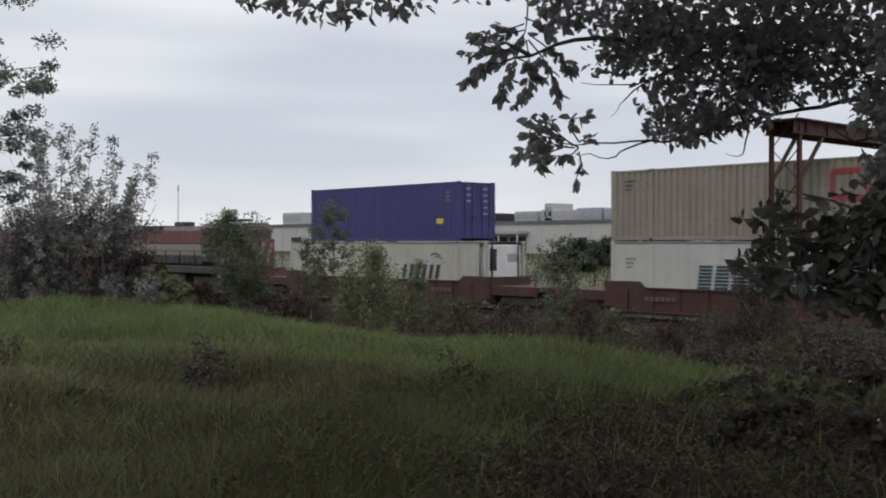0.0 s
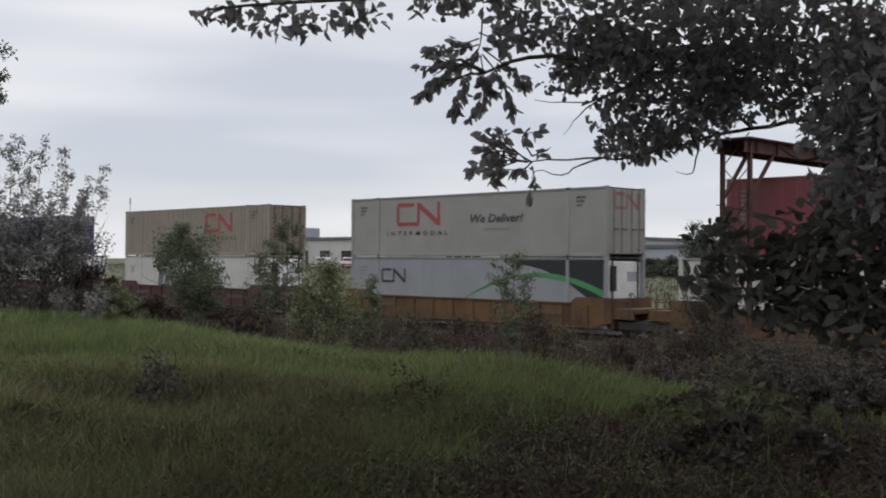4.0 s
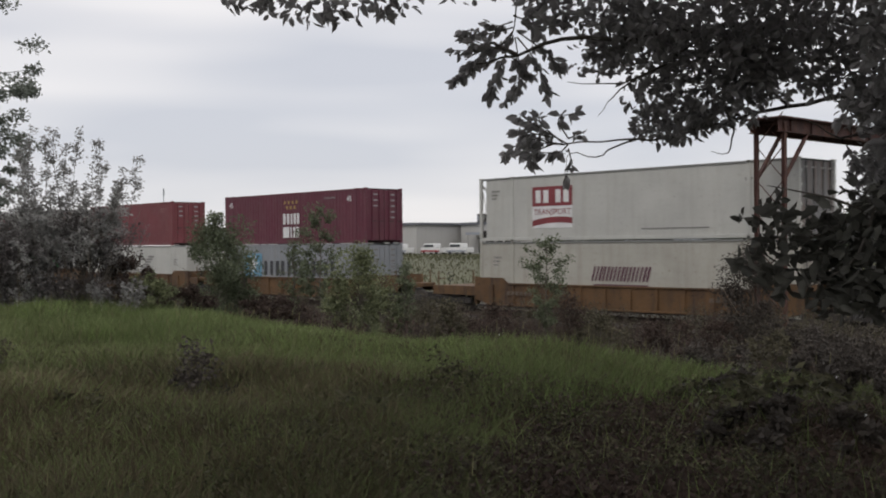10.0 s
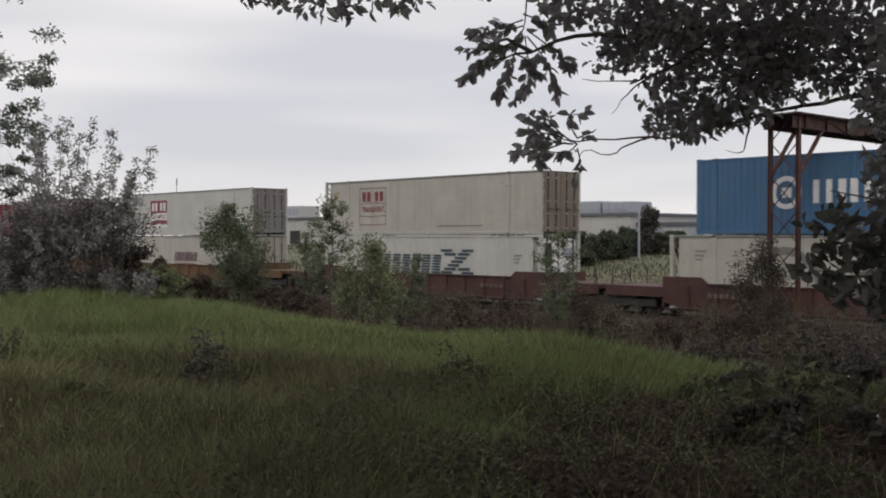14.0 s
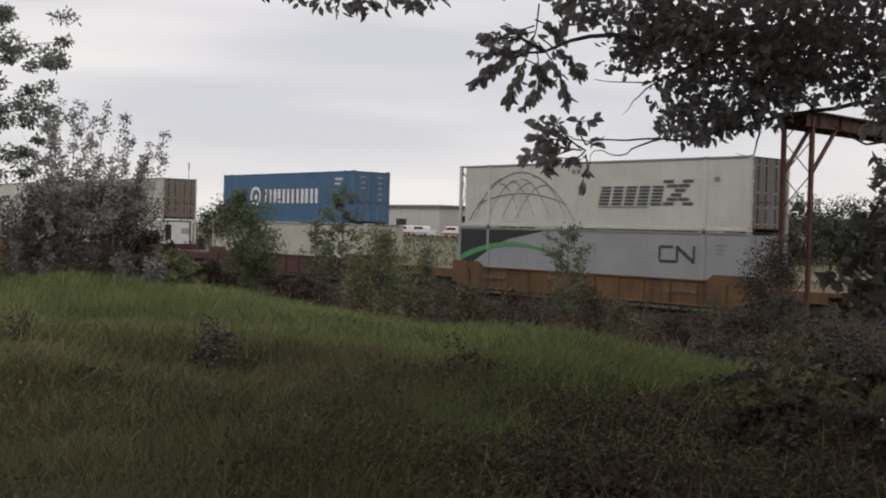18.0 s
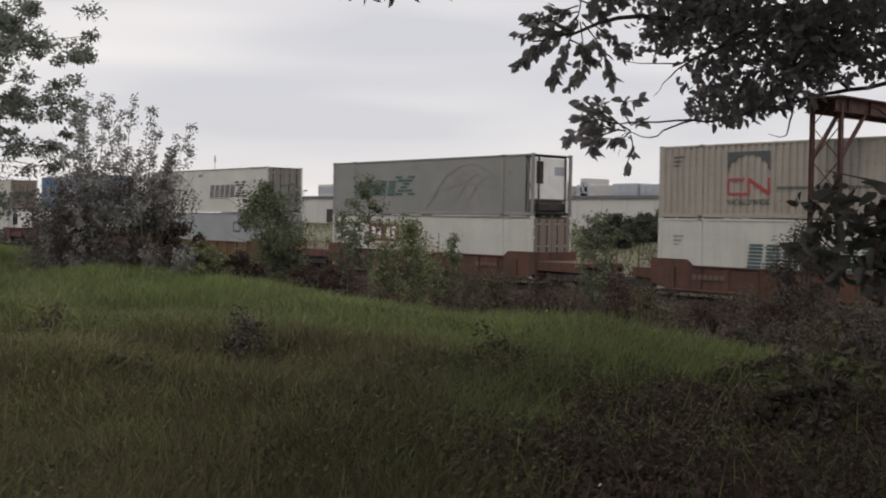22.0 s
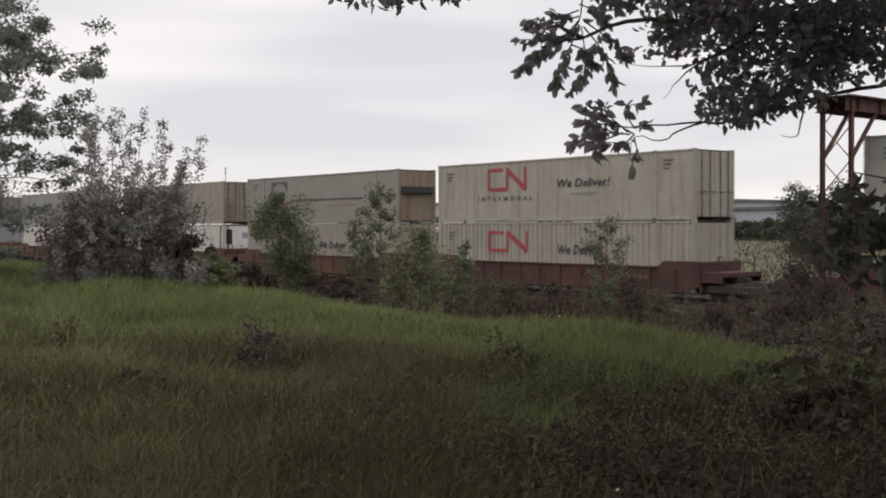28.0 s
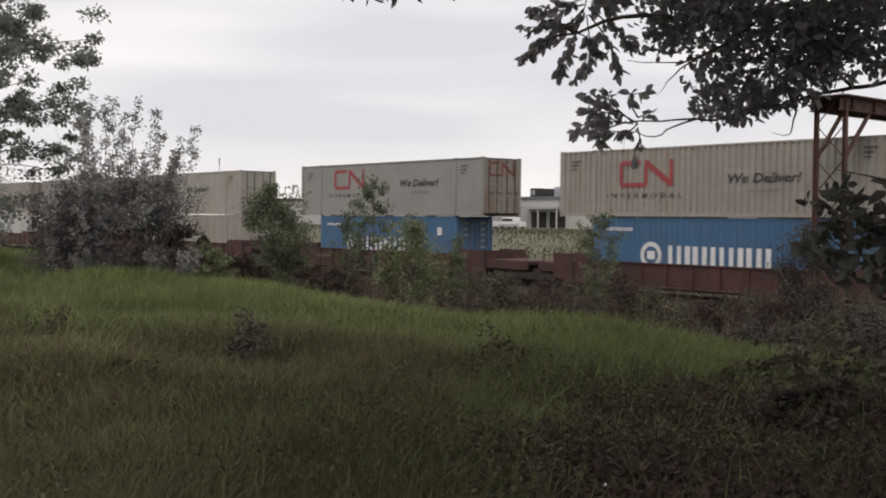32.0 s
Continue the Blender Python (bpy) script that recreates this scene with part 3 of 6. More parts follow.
for az, d, el, w, st, nl, lab in ((68.6, 27.0, 2.6, 2.0, 14, 9000, "lower silvery bush beside a taller one"), (64.0, 26.5, -1.0, 1.5, 10, 3400, "low silvery bush in front of the track")):
    plume_bush("silver_bush", lab, "bush", on_ground(az, d), rise(az, d, el), w, st, nl, 0.07, M_SILVER, 0.55)
for az, d, el, w, nl, m, lab in ((58.8, 31, 1.9, 2.3, 11500, M_GREEN, "small rounded green tree in front of the track"),
                                (52.2, 27, 0.5, 1.5, 4600, M_LIME, "bright yellow-green willow shrub"),
                                (50.6, 30, -1.4, 1.5, 3400, M_LIME, "broad yellow-green shrub before the train"),
                                (47.8, 29, -2.6, 1.8, 3200, M_SCRUB, "low dull olive shrub before the train"),
                                (44.6, 28, -3.0, 1.8, 2600, M_WEED, "low brown scrubby shrub before the train"),
                                (41.0, 29, -2.4, 1.3, 2400, M_WEED, "low brown twiggy shrub beside a young tree"),
                                (39.2, 28, -3.3, 2.2, 3000, M_SCRUB, "low dull olive shrub beside the track"),
                                (36.0, 27, -3.6, 2.4, 3000, M_WEED, "low dark brushy shrub beside the track"),
                                (56.2, 29, -2.3, 2.8, 4200, M_WEED, "low brown brushy shrub before the train"),
                                (60.8, 28, -1.7, 2.0, 3000, M_WEED, "low brown brushy shrub under a small tree"),
                                (62.3, 27, -1.3, 1.6, 2600, M_LIME, "low yellow-green shrub under a silvery bush"),
                                (63.4, 28, -0.2, 1.7, 3600, M_WEED, "brownish shrub beside a silvery bush"),
                                (32.0, 31, 0.1, 1.6, 6500, M_DARK, "dark dense shrub at the foot of a steel gantry"),
                                (33.6, 28, -3.5, 1.6, 2600, M_WEED, "low brown shrub before a steel gantry"),
                                (29.2, 27, -3.9, 2.6, 4600, M_DARK, "low dark thicket beside a steel gantry"),
                                (26.9, 25, -4.3, 2.2, 4200, M_DARK, "low dark thicket beyond a steel gantry"),
                                (24.6, 24, -4.0, 2.6, 4600, M_DARK, "low dark thicket beyond the bank"),
                                (28.2, 21, -4.7, 2.2, 4200, M_DARK, "dark bushy thicket between bank and track"),
                                (31.2, 24, -4.3, 2.2, 4000, M_SCRUB, "low brown bushy thicket between bank and track"),
                                (25.4, 20, -4.9, 2.2, 4200, M_DARK, "dark bushy thicket between bank and track"),
                                (33.4, 22, -4.9, 2.4, 3800, M_DARK, "low dark thicket below the bank"),
                                # next three: the elm's shade is put into the leaf colour
                                (29.4, 14, -5.9, 1.9, 4200, M_DARK, "low leafy thicket on the bank, tree shade put into its colour"),
                                (27.0, 11, -6.2, 2.2, 4400, M_DARK, "low leafy thicket under a tree, shade put into its colour"),
                                (29.3, 8.2, -7.8, 2.0, 4000, M_DARK, "low leafy thicket darkened as if in deep shade"),
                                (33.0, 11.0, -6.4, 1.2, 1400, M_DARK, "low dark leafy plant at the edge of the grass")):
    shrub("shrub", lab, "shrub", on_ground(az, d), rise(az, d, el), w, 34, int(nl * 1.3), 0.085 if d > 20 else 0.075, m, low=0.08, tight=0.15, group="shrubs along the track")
for az, d, el, w, nl in ((53.75, 31, 2.2, 1.45, 2300), (42.15, 31, 0.55, 1.5, 2100), (49.5, 30, -0.9, 0.8, 1100), (55.2, 32, 0.4, 0.9, 1100)):
    sapling(az, d, el, w, nl)


def build_silver_bush():
    """A tall airy bush: thick dark foot, upright shoots that end in separate feathery plumes."""
    az, d = 66.3, 27.5
    base = on_ground(az, d)
    tall = (EYE + d * math.tan(radians(5.5)) - base.z)
    ob = thing("silver_bush", "tall airy silvery grey-green bush at the edge of the bank", "bush", Matrix.Translation(base))
    side = Vector((math.cos(radians(az)), math.sin(radians(az)), 0))
    deep = Vector((-side.y, side.x, 0))
    bm, cs, rs, ns = bmesh.new(), [], [], []
    # sideways place of the tip in metres, its share of the full height, how far foliage runs down it
    tips = [(-1.05, 0.93, 0.5), (-0.78, 1.0, 0.55), (-0.5, 0.97, 0.55), (-0.25, 1.02, 0.6), (0.02, 0.94, 0.6), (0.3, 0.99, 0.6), (0.62, 0.96, 0.55), (0.9, 0.86, 0.5), (1.7, 0.86, 0.3), (1.3, 0.78, 0.5), (-1.3, 0.72, 0.5), (-1.5, 0.55, 0.5), (1.05, 0.62, 0.6), (-0.95, 0.8, 0.6)]
    tips += [(random.uniform(-1.45, 1.3), random.uniform(0.3, 0.72), 0.85) for _ in range(38)]
    for s, h, run in tips:
        f = random.uniform(-0.3, 0.3)
        foot = side * (s * 0.35 + f) + deep * random.uniform(-0.5, 0.5) + Vector((0, 0, -0.1))
        tip = side * s + deep * random.uniform(-0.8, 0.8) + Vector((0, 0, tall * h))
        pts = bend(bm, foot, tip, 0.016, 0.003, 6, 0.03, 5)
        n = int(26 * run * h) + 3
        for j in range(n):
            u = 1 - run * (j + random.random()) / n
            k = min(5, int(u * 6))
            p = pts[k].lerp(pts[k + 1], u * 6 - k)
            if p.z < tall * 0.3:
                continue
            out = 0.07 + 0.30 * (1 - u)
            q = p + (side * random.uniform(-1, 1) + deep * random.uniform(-1, 1)) * out + Vector((0, 0, random.uniform(-0.05, 0.25)))
            rod(bm, p, q, 0.005, 0.002, 3)
            cs.append(tuple(q))
            e = (0.10 + 0.17 * (1 - u)) * random.uniform(0.6, 1.3)
            rs.append((e, e, e * 1.3))
            ns.append(int(26 + 22 * (1 - u)))
    for s, h in ((-1.75, 0.78), (-1.6, 0.86), (1.75, 0.62), (1.5, 0.8), (0.75, 1.0), (1.7, 0.6)):
        bend(bm, side * s * 0.3, side * s + Vector((0, 0, tall * h)), 0.012, 0.002, 6, 0.03, 4)
    tagged(part("branchwork", bm, M_TWIG, ob), kind="stuff")
    v, f = leaf_arrays(cs, rs, np.array(ns), 0.09, 0.0, plain=True)
    fast_mesh("crown", v, f, M_SILVER, ob)
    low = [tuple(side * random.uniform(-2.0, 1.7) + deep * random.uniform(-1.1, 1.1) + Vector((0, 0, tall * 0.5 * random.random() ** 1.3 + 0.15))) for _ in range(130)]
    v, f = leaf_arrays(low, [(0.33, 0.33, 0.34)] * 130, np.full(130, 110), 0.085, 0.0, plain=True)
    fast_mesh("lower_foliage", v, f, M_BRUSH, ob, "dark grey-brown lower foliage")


build_silver_bush()
for az, d, h, w in ((32.6, 9.6, 0.5, 0.8), (30.4, 9.2, 0.55, 0.9), (28.2, 8.6, 0.6, 0.9), (34.6, 10.2, 0.4, 0.6), (60.3, 10.6, 0.80, 0.6), (59.5, 10.8, 0.66, 0.6), (70, 13, 0.6, 1.0), (66, 9.5, 0.45, 0.7), (47, 10.4, 0.45, 0.8), (52, 8.6, 0.4, 0.7)):
    shrub("broadleaf_weed", "leafy dark brown weed standing in the grass" if 59 < az < 61 else "leafy dull green weed standing in the grass", "plant", on_ground(az, d), h, w, 12, 300 if az > 36 else 190, 0.065 if az > 36 else 0.1, M_DARK if 59 < az < 61 else M_HERB, M_STALK, low=0.15, tight=0.2, bare=0, group="leafy weeds in the grass")


def build_weeds():
    """The dark tangle of weeds between bank and track."""
    cs, rs, ns = [], [], []
    bm = bmesh.new()
    for k in range(3100):
        x = random.uniform(-75, -4)
        y = random.uniform(float(crest(x)) + 3.5 if k < 2050 else 29.5, 34.9)
        if not 16 < math.degrees(math.atan2(-x, y)) < 76:
            continue
        g = float(ground_z(x, y))
        h = random.uniform(0.5, 1.3) * (0.95 if y < 22 else 0.78 if y < 29 else 0.45)
        h = min(h, max(0.2, (EYE * (1 - y / 36.15) - 0.1 - g) * random.uniform(0.55, 0.95)))
        cs.append((x, y, g + h * 0.45))
        rs.append((random.uniform(0.35, 0.8), random.uniform(0.35, 0.8), h * 0.6))
        ns.append(int(54 + 60 * random.random()))
        for j in range(2):
            bend(bm, (x + random.uniform(-0.3, 0.3), y, g - 0.05), (x + random.uniform(-0.6, 0.6), y + random.uniform(-0.4, 0.4), g + h * random.uniform(0.8, 1.5)), 0.012, 0.004, 2, 0.08, 3)
    # dark weeds beyond the rails, also standing in for shade beneath the wagons
    for k in range(1500):
        x, y = random.uniform(-115, -8), random.uniform(40.2, 47.5)
        h = random.uniform(0.5, 0.95)
        cs.append((x, y, -0.5 + h * 0.45))
        rs.append((random.uniform(0.5, 0.9), random.uniform(0.3, 0.6), h * 0.6))
        ns.append(42)
    v, f = leaf_arrays(cs, rs, np.array(ns), 0.128, -0.3, 2.6, plain=True)
    # thin open brush that stands up before the lower half of the wagons
    tall, wide, many = [], [], []
    for k in range(620):
        y = random.uniform(24.0, 34.5)
        az = random.uniform(25, 64)
        x = -math.tan(math.radians(az)) * y
        g = float(ground_z(x, y))
        top = EYE + (random.uniform(0.1, 0.95) - EYE) * y / 36.2
        if noise.noise(Vector((x * 0.22, y * 0.12, 3.0))) < -0.12 or top - g < 0.3:
            continue
        tall.append((x, y, (g + top * 2) / 3))
        wide.append((random.uniform(0.25, 0.5), random.uniform(0.25, 0.5), (top - g) * 0.34))
        many.append(46)
        for j in range(3):
            bend(bm, (x + random.uniform(-0.2, 0.2), y, g - 0.05), (x + random.uniform(-0.45, 0.45), y + random.uniform(-0.3, 0.3), top + random.uniform(-0.2, 0.1)), 0.011, 0.004, 3, 0.07, 3)
    open_v, open_f = leaf_arrays(tall, wide, np.array(many), 0.09, -0.3, 2.4, plain=True)
    tagged(fast_mesh("brush", open_v, open_f, M_SCRUB), "thin open olive-brown brush before the wagons", "brush", kind="stuff")
    tagged(fast_mesh("weeds", v, f, M_WEED), "dark brown-green weeds and brush beside the track", "weeds", kind="stuff")
    tagged(part("weed_stalks", bm, M_STALK), "dry brown stalks among the weeds", "weeds", kind="stuff")


build_weeds()


# ---- the track ----
def build_track():
    ob = thing("railway_track", "railway track with rusty rails on a stone bed", "railway track", kind="structure")
    bm = bmesh.new()
    prof = [(-2.9, -0.52), (-1.7, -0.2), (1.7, -0.2), (2.9, -0.52)]
    xs = [-900, -200] + list(range(-100, 20, 2)) + [150, 900]
    grid = [[bm.verts.new((x, TRACK_Y + a + random.uniform(-0.08, 0.08), z + random.uniform(-0.02, 0.02))) for a, z in prof] for x in xs]
    for i in range(len(xs) - 1):
        for j in range(3):
            bm.faces.new((grid[i][j], grid[i + 1][j], grid[i + 1][j + 1], grid[i][j + 1]))
    part("ballast", bm, M_BALLAST, ob)
    for s in (-0.7525, 0.7525):
        bm = bmesh.new()
        y = TRACK_Y + s
        box(bm, -900, 900, y - 0.07, y + 0.07, -0.185, -0.16)
        box(bm, -900, 900, y - 0.01, y + 0.01, -0.16, -0.04)
        box(bm, -900, 900, y - 0.036, y + 0.036, -0.04, 0.0)
        part("rail", bm, M_RAIL, ob)
    tie = one(-0.115, 0.115, -1.3, 1.3, -0.15, 0.0, 0.012)
    first = part("tie", tie, M_TIE, ob)
    first.location = (-78, TRACK_Y, -0.186)
    for k in range(1, 150):
        o = first.copy()
        scene.collection.objects.link(o)
        o.location = (-78 + k * 0.53, TRACK_Y + random.uniform(-0.03, 0.03), -0.186)


build_track()


# ---- the signal gantry ----
def build_gantry():
    x1, x2, y0, y1 = -20.55, -19.5, 33.5, 44.5
    ob = thing("signal_gantry", "rusty red lattice steel gantry spanning the track", "gantry", pose((x1 + x2) / 2, y0, -0.5))
    inv = ob.matrix_basis.inverted()

    def p(x, y, z):
        return inv @ Vector((x, y, z))

    for y in (y0, y1):
        for x in (x1, x2):
            bm = bmesh.new()
            c = p(x, y, 0)
            for s in (-0.07, 0.07):
                box(bm, c.x + s * 0.8 - 0.01, c.x + s * 0.8 + 0.01, c.y - 0.07, c.y + 0.07, 0, 7.65)
            box(bm, c.x - 0.046, c.x + 0.046, c.y - 0.008, c.y + 0.008, 0, 7.65)
            part("column", bm, M_GANTRY, ob)
            part("base_plate", one(c.x - 0.25, c.x + 0.25, c.y - 0.25, c.y + 0.25, -0.1, 0.04, 0.01), M_DARKSTEEL, ob)
        z = 0.6
        while z < 6.4:
            for a, b in ((x1, x2), (x2, x1)):
                part("lacing_bar", beam(bmesh.new(), p(a, y - 0.05 if a == x1 else y + 0.05, z), p(b, y - 0.05 if a == x1 else y + 0.05, z + 1.15), 0.06, 0.014), M_GANTRY, ob)
            z += 1.15
        d = 1.55 if y == y0 else -1.55
        for x in (x1, x2):
            part("knee_brace", beam(bmesh.new(), p(x, y, 5.25), p(x, y + d, 6.86), 0.11, 0.1), M_GANTRY, ob)
    for x in (x1, x2):
        bm = bmesh.new()
        a, b = p(x, y0 - 0.35, 6.84), p(x, y1 + 0.35, 7.25)
        box(bm, a.x - 0.012, a.x + 0.012, a.y, b.y, a.z, b.z)
        box(bm, a.x - 0.09, a.x + 0.09, a.y, b.y, a.z - 0.02, a.z)
        box(bm, a.x - 0.09, a.x + 0.09, a.y, b.y, b.z, b.z + 0.02)
        k = a.y + 0.7
        while k < b.y:
            box(bm, a.x - 0.08, a.x + 0.08, k - 0.01, k + 0.01, a.z, b.z)
            k += 1.4
        part("girder", bm, M_GANTRY, ob)
    for k in range(9):
        y = y0 + 0.2 + k * 1.25
        part("cross_tie", beam(bmesh.new(), p(x1, y, 7.2), p(x2, y + (1.25 if k % 2 else 0), 7.2), 0.08, 0.08), M_GANTRY, ob)
    a, b = p(x1 - 0.25, y0 - 0.45, 7.27), p(x2 + 0.25, y1 + 0.45, 7.32)
    part("walkway", one(a.x, b.x, a.y, b.y, a.z, b.z), M_GANTRY, ob, "thin rusty walkway plate")


build_gantry()


# ---- buildings and objects beyond the track ----
def warehouse(label, x0, x1, y0, depth, z1, wall, openings=(), units=(), ribs=6.0):
    ob = thing("warehouse", label, "building", pose(x0, y0, 1.44))
    L, H = x1 - x0, z1 - 1.44
    part("wall", one(0, L, 0, depth, 0, H - 0.5), wall, ob)
    part("roof", one(-0.4, L + 0.4, -0.4, depth + 0.4, H - 0.5, H), M_ROOF, ob)
    k = ribs
    while k < L - 1:
        part("wall_post", one(k - 0.15, k + 0.15, -0.12, 0.0, 0, H - 0.5), wall, ob)
        k += ribs
    for a, b, z0, z2 in openings:
        part("dock_door", one(a, b, -0.15, 0.05, z0, z2), M_DARKSTEEL, ob)
        part("door_frame", one(a - 0.3, b + 0.3, -0.25, 0.0, z2, z2 + 0.35), M_WALLF, ob)
    for a, b, h, m in units:
        u = part("roof_unit", one(a, b, 4, 10, H, H + h, 0.1), m, ob)
        n = max(2, int((b - a) / 1.6))
        for i in range(n):
            w = (b - a) / n
            part("louvre", one(a + i * w + 0.15, a + (i + 1) * w - 0.15, 3.9, 4.0, H + h * 0.25, H + h * 0.8), M_WALLG, u)
    return ob


hall = warehouse("long white flat-roofed warehouse beyond the railway", -158, -119, 150, 45, 7.6, M_WALLF,
          ((5, 9, 0.2, 3.2), (10, 14, 0.2, 3.2), (27, 29, 0.2, 3.0)), ((0.3, 1.9, 1.8, M_DARKSTEEL), (7, 13, 2.0, M_WALLF), (14, 19, 2.2, M_WALLF), (15, 17, 3.4, M_WALLF), (23, 29, 2.3, M_WALLG), (29.5, 36, 2.1, M_WALLG)))
part("entrance_canopy", one(4.3, 14.7, -3.0, 0.0, 3.7, 4.2), M_WALLG, hall)
for k in (4.6, 9.5, 14.4):
    part("canopy_post", one(k - 0.12, k + 0.12, -2.9, -2.66, 0, 3.7), M_WALLF, hall)
warehouse("grey flat-roofed shed beyond the railway", -119, -78, 152, 40, 5.9, M_WALLG, ((6, 9, 0.2, 3), (20, 23, 0.2, 3)))
warehouse("pale flat-roofed warehouse with dark loading doors", -190, -160, 140, 40, 7.6, M_WALLF, ((3, 6, 0.2, 3.4), (10, 13, 0.2, 3.4), (17, 20, 0.2, 3.4)))
warehouse("white flat-roofed warehouse far beyond the railway", -262, -196, 150, 40, 8.0, M_WALLF, ((20, 24, 0.2, 3.4), (40, 44, 0.2, 3.4)), ((30, 38, 3.0, M_WALLF), (50, 56, 2.4, M_WALLG)))


def van(label, x, y, body, trim, l):
    ob = thing("parked_van", label, "van", pose(x, y, 1.5))
    part("body", one(0, l, 0, 1.9, 0.35, 1.25, 0.08), body, ob)
    part("cabin", one(l * 0.12, l * 0.72, 0.1, 1.8, 1.25, 2.0, 0.15), body, ob)
    part("side_window", one(l * 0.18, l * 0.66, 0.085, 0.11, 1.35, 1.8), M_GLASS, ob)
    part("stripe", one(0.1, l - 0.1, -0.01, 0.0, 0.5, 0.8), trim, ob)
    for wx in (l * 0.18, l * 0.82):
        for wy in (0.0, 1.7):
            part("wheel", rod(bmesh.new(), (wx, wy, 0.34), (wx, wy + 0.2, 0.34), 0.34, 0.34, 12), M_RUBBER, ob)


for k, (x, trim) in enumerate(((-172, K_RED), (-165, K_RED), (-159, M_WALLG), (-151, K_RED), (-143, M_WALLG))):
    van("white parked van with a coloured stripe by a warehouse", x, 132 + k % 2, K_WHITE, trim, 5.2)


def pole(name, label, p, top, r):
    g = land(p)
    ob = thing(name, label, "pole", Matrix.Translation((p.x, p.y, g)))
    part("post", rod(bmesh.new(), (0, 0, -0.2), (0, 0, top - g), r, r * 0.6, 8), M_WALLG, ob)
    return ob


mast = pole("radio_mast", "thin tall radio mast with a small head", bearing(61.66, 259.5, 0), 16.6, 0.12)
part("mast_head", rod(bmesh.new(), (0, 0, 13.6), (0, 0, 15.2), 0.13, 0.13, 8), M_WALLG, mast)
for k in range(3):
    part("mast_arm", rod(bmesh.new(), (-0.4, 0, 13.8 + 0.5 * k), (0.4, 0, 13.8 + 0.5 * k), 0.05, 0.05, 6), M_DARKSTEEL, mast)
lamp = pole("lamp_post", "grey lamp post in a field beyond the track", bearing(37.98, 100, 0), 5.6, 0.13)
part("arm", rod(bmesh.new(), (0, 0, 5.5 - land(lamp.location)), (-0.9, 0, 5.6 - land(lamp.location)), 0.05, 0.05, 6), M_WALLG, lamp)

shrub("spruce", "dark narrow spruce tree beyond the track", "tree", bearing(37.45, 110, 1.45), 4.8, 2.2, 40, 4500, 0.28, M_DARK, M_BARK, hang=0.5, low=0.08, tight=0.09, bare=0)
for az, d, h, w in ((37.0, 112, 3.8, 6), (40.1, 99, 3.7, 6), (41.6, 93, 3.0, 5), (34.2, 112, 3.9, 6), (39.0, 108, 3.8, 5), (40.9, 95, 4.0, 5), (39.3, 100, 4.2, 4.4), (38.5, 104, 4.4, 3), (36.3, 112, 4.2, 5), (35.2, 118, 3.8, 5), (32.4, 92, 6.4, 5.0), (30.6, 96, 6.8, 6.5), (28.6, 100, 6.8, 7), (26.4, 98, 6.6, 7.5), (29.6, 88, 5.2, 6), (31.6, 86, 4.6, 5), (27.4, 88, 5.2, 6), (24.0, 100, 5.5, 7), (21.5, 104, 5.4, 8), (60.4, 120, 5.0, 5), (66, 130, 6, 8), (69, 120, 7, 9), (72, 130, 8, 9)):
    p = bearing(az, d, 0)
    p.z = land(p) - 0.05
    shrub("bush", "rounded green bush in the field beyond the track", "bush", p, h - 0.5 - p.z, w, 40, 4200, 0.25, M_FAR, M_BARK, low=0.1, tight=0.2, bare=1, group="bushes beyond the track")


# ---- the big tree over the viewer ----
def glide(pts, cuts):
    """A smooth line through the points."""
    p = [pts[0] * 2 - pts[1]] + list(pts) + [pts[-1] * 2 - pts[-2]]
    out = []
    for k in range(1, len(p) - 2):
        a, b, c, d = p[k - 1:k + 3]
        for j in range(cuts):
            u = j / cuts
            out.append(0.5 * (b * 2 + (c - a) * u + (a * 2 - b * 5 + c * 4 - d) * u * u + (b * 3 - a - c * 3 + d) * u ** 3))
    return out + [pts[-1]]


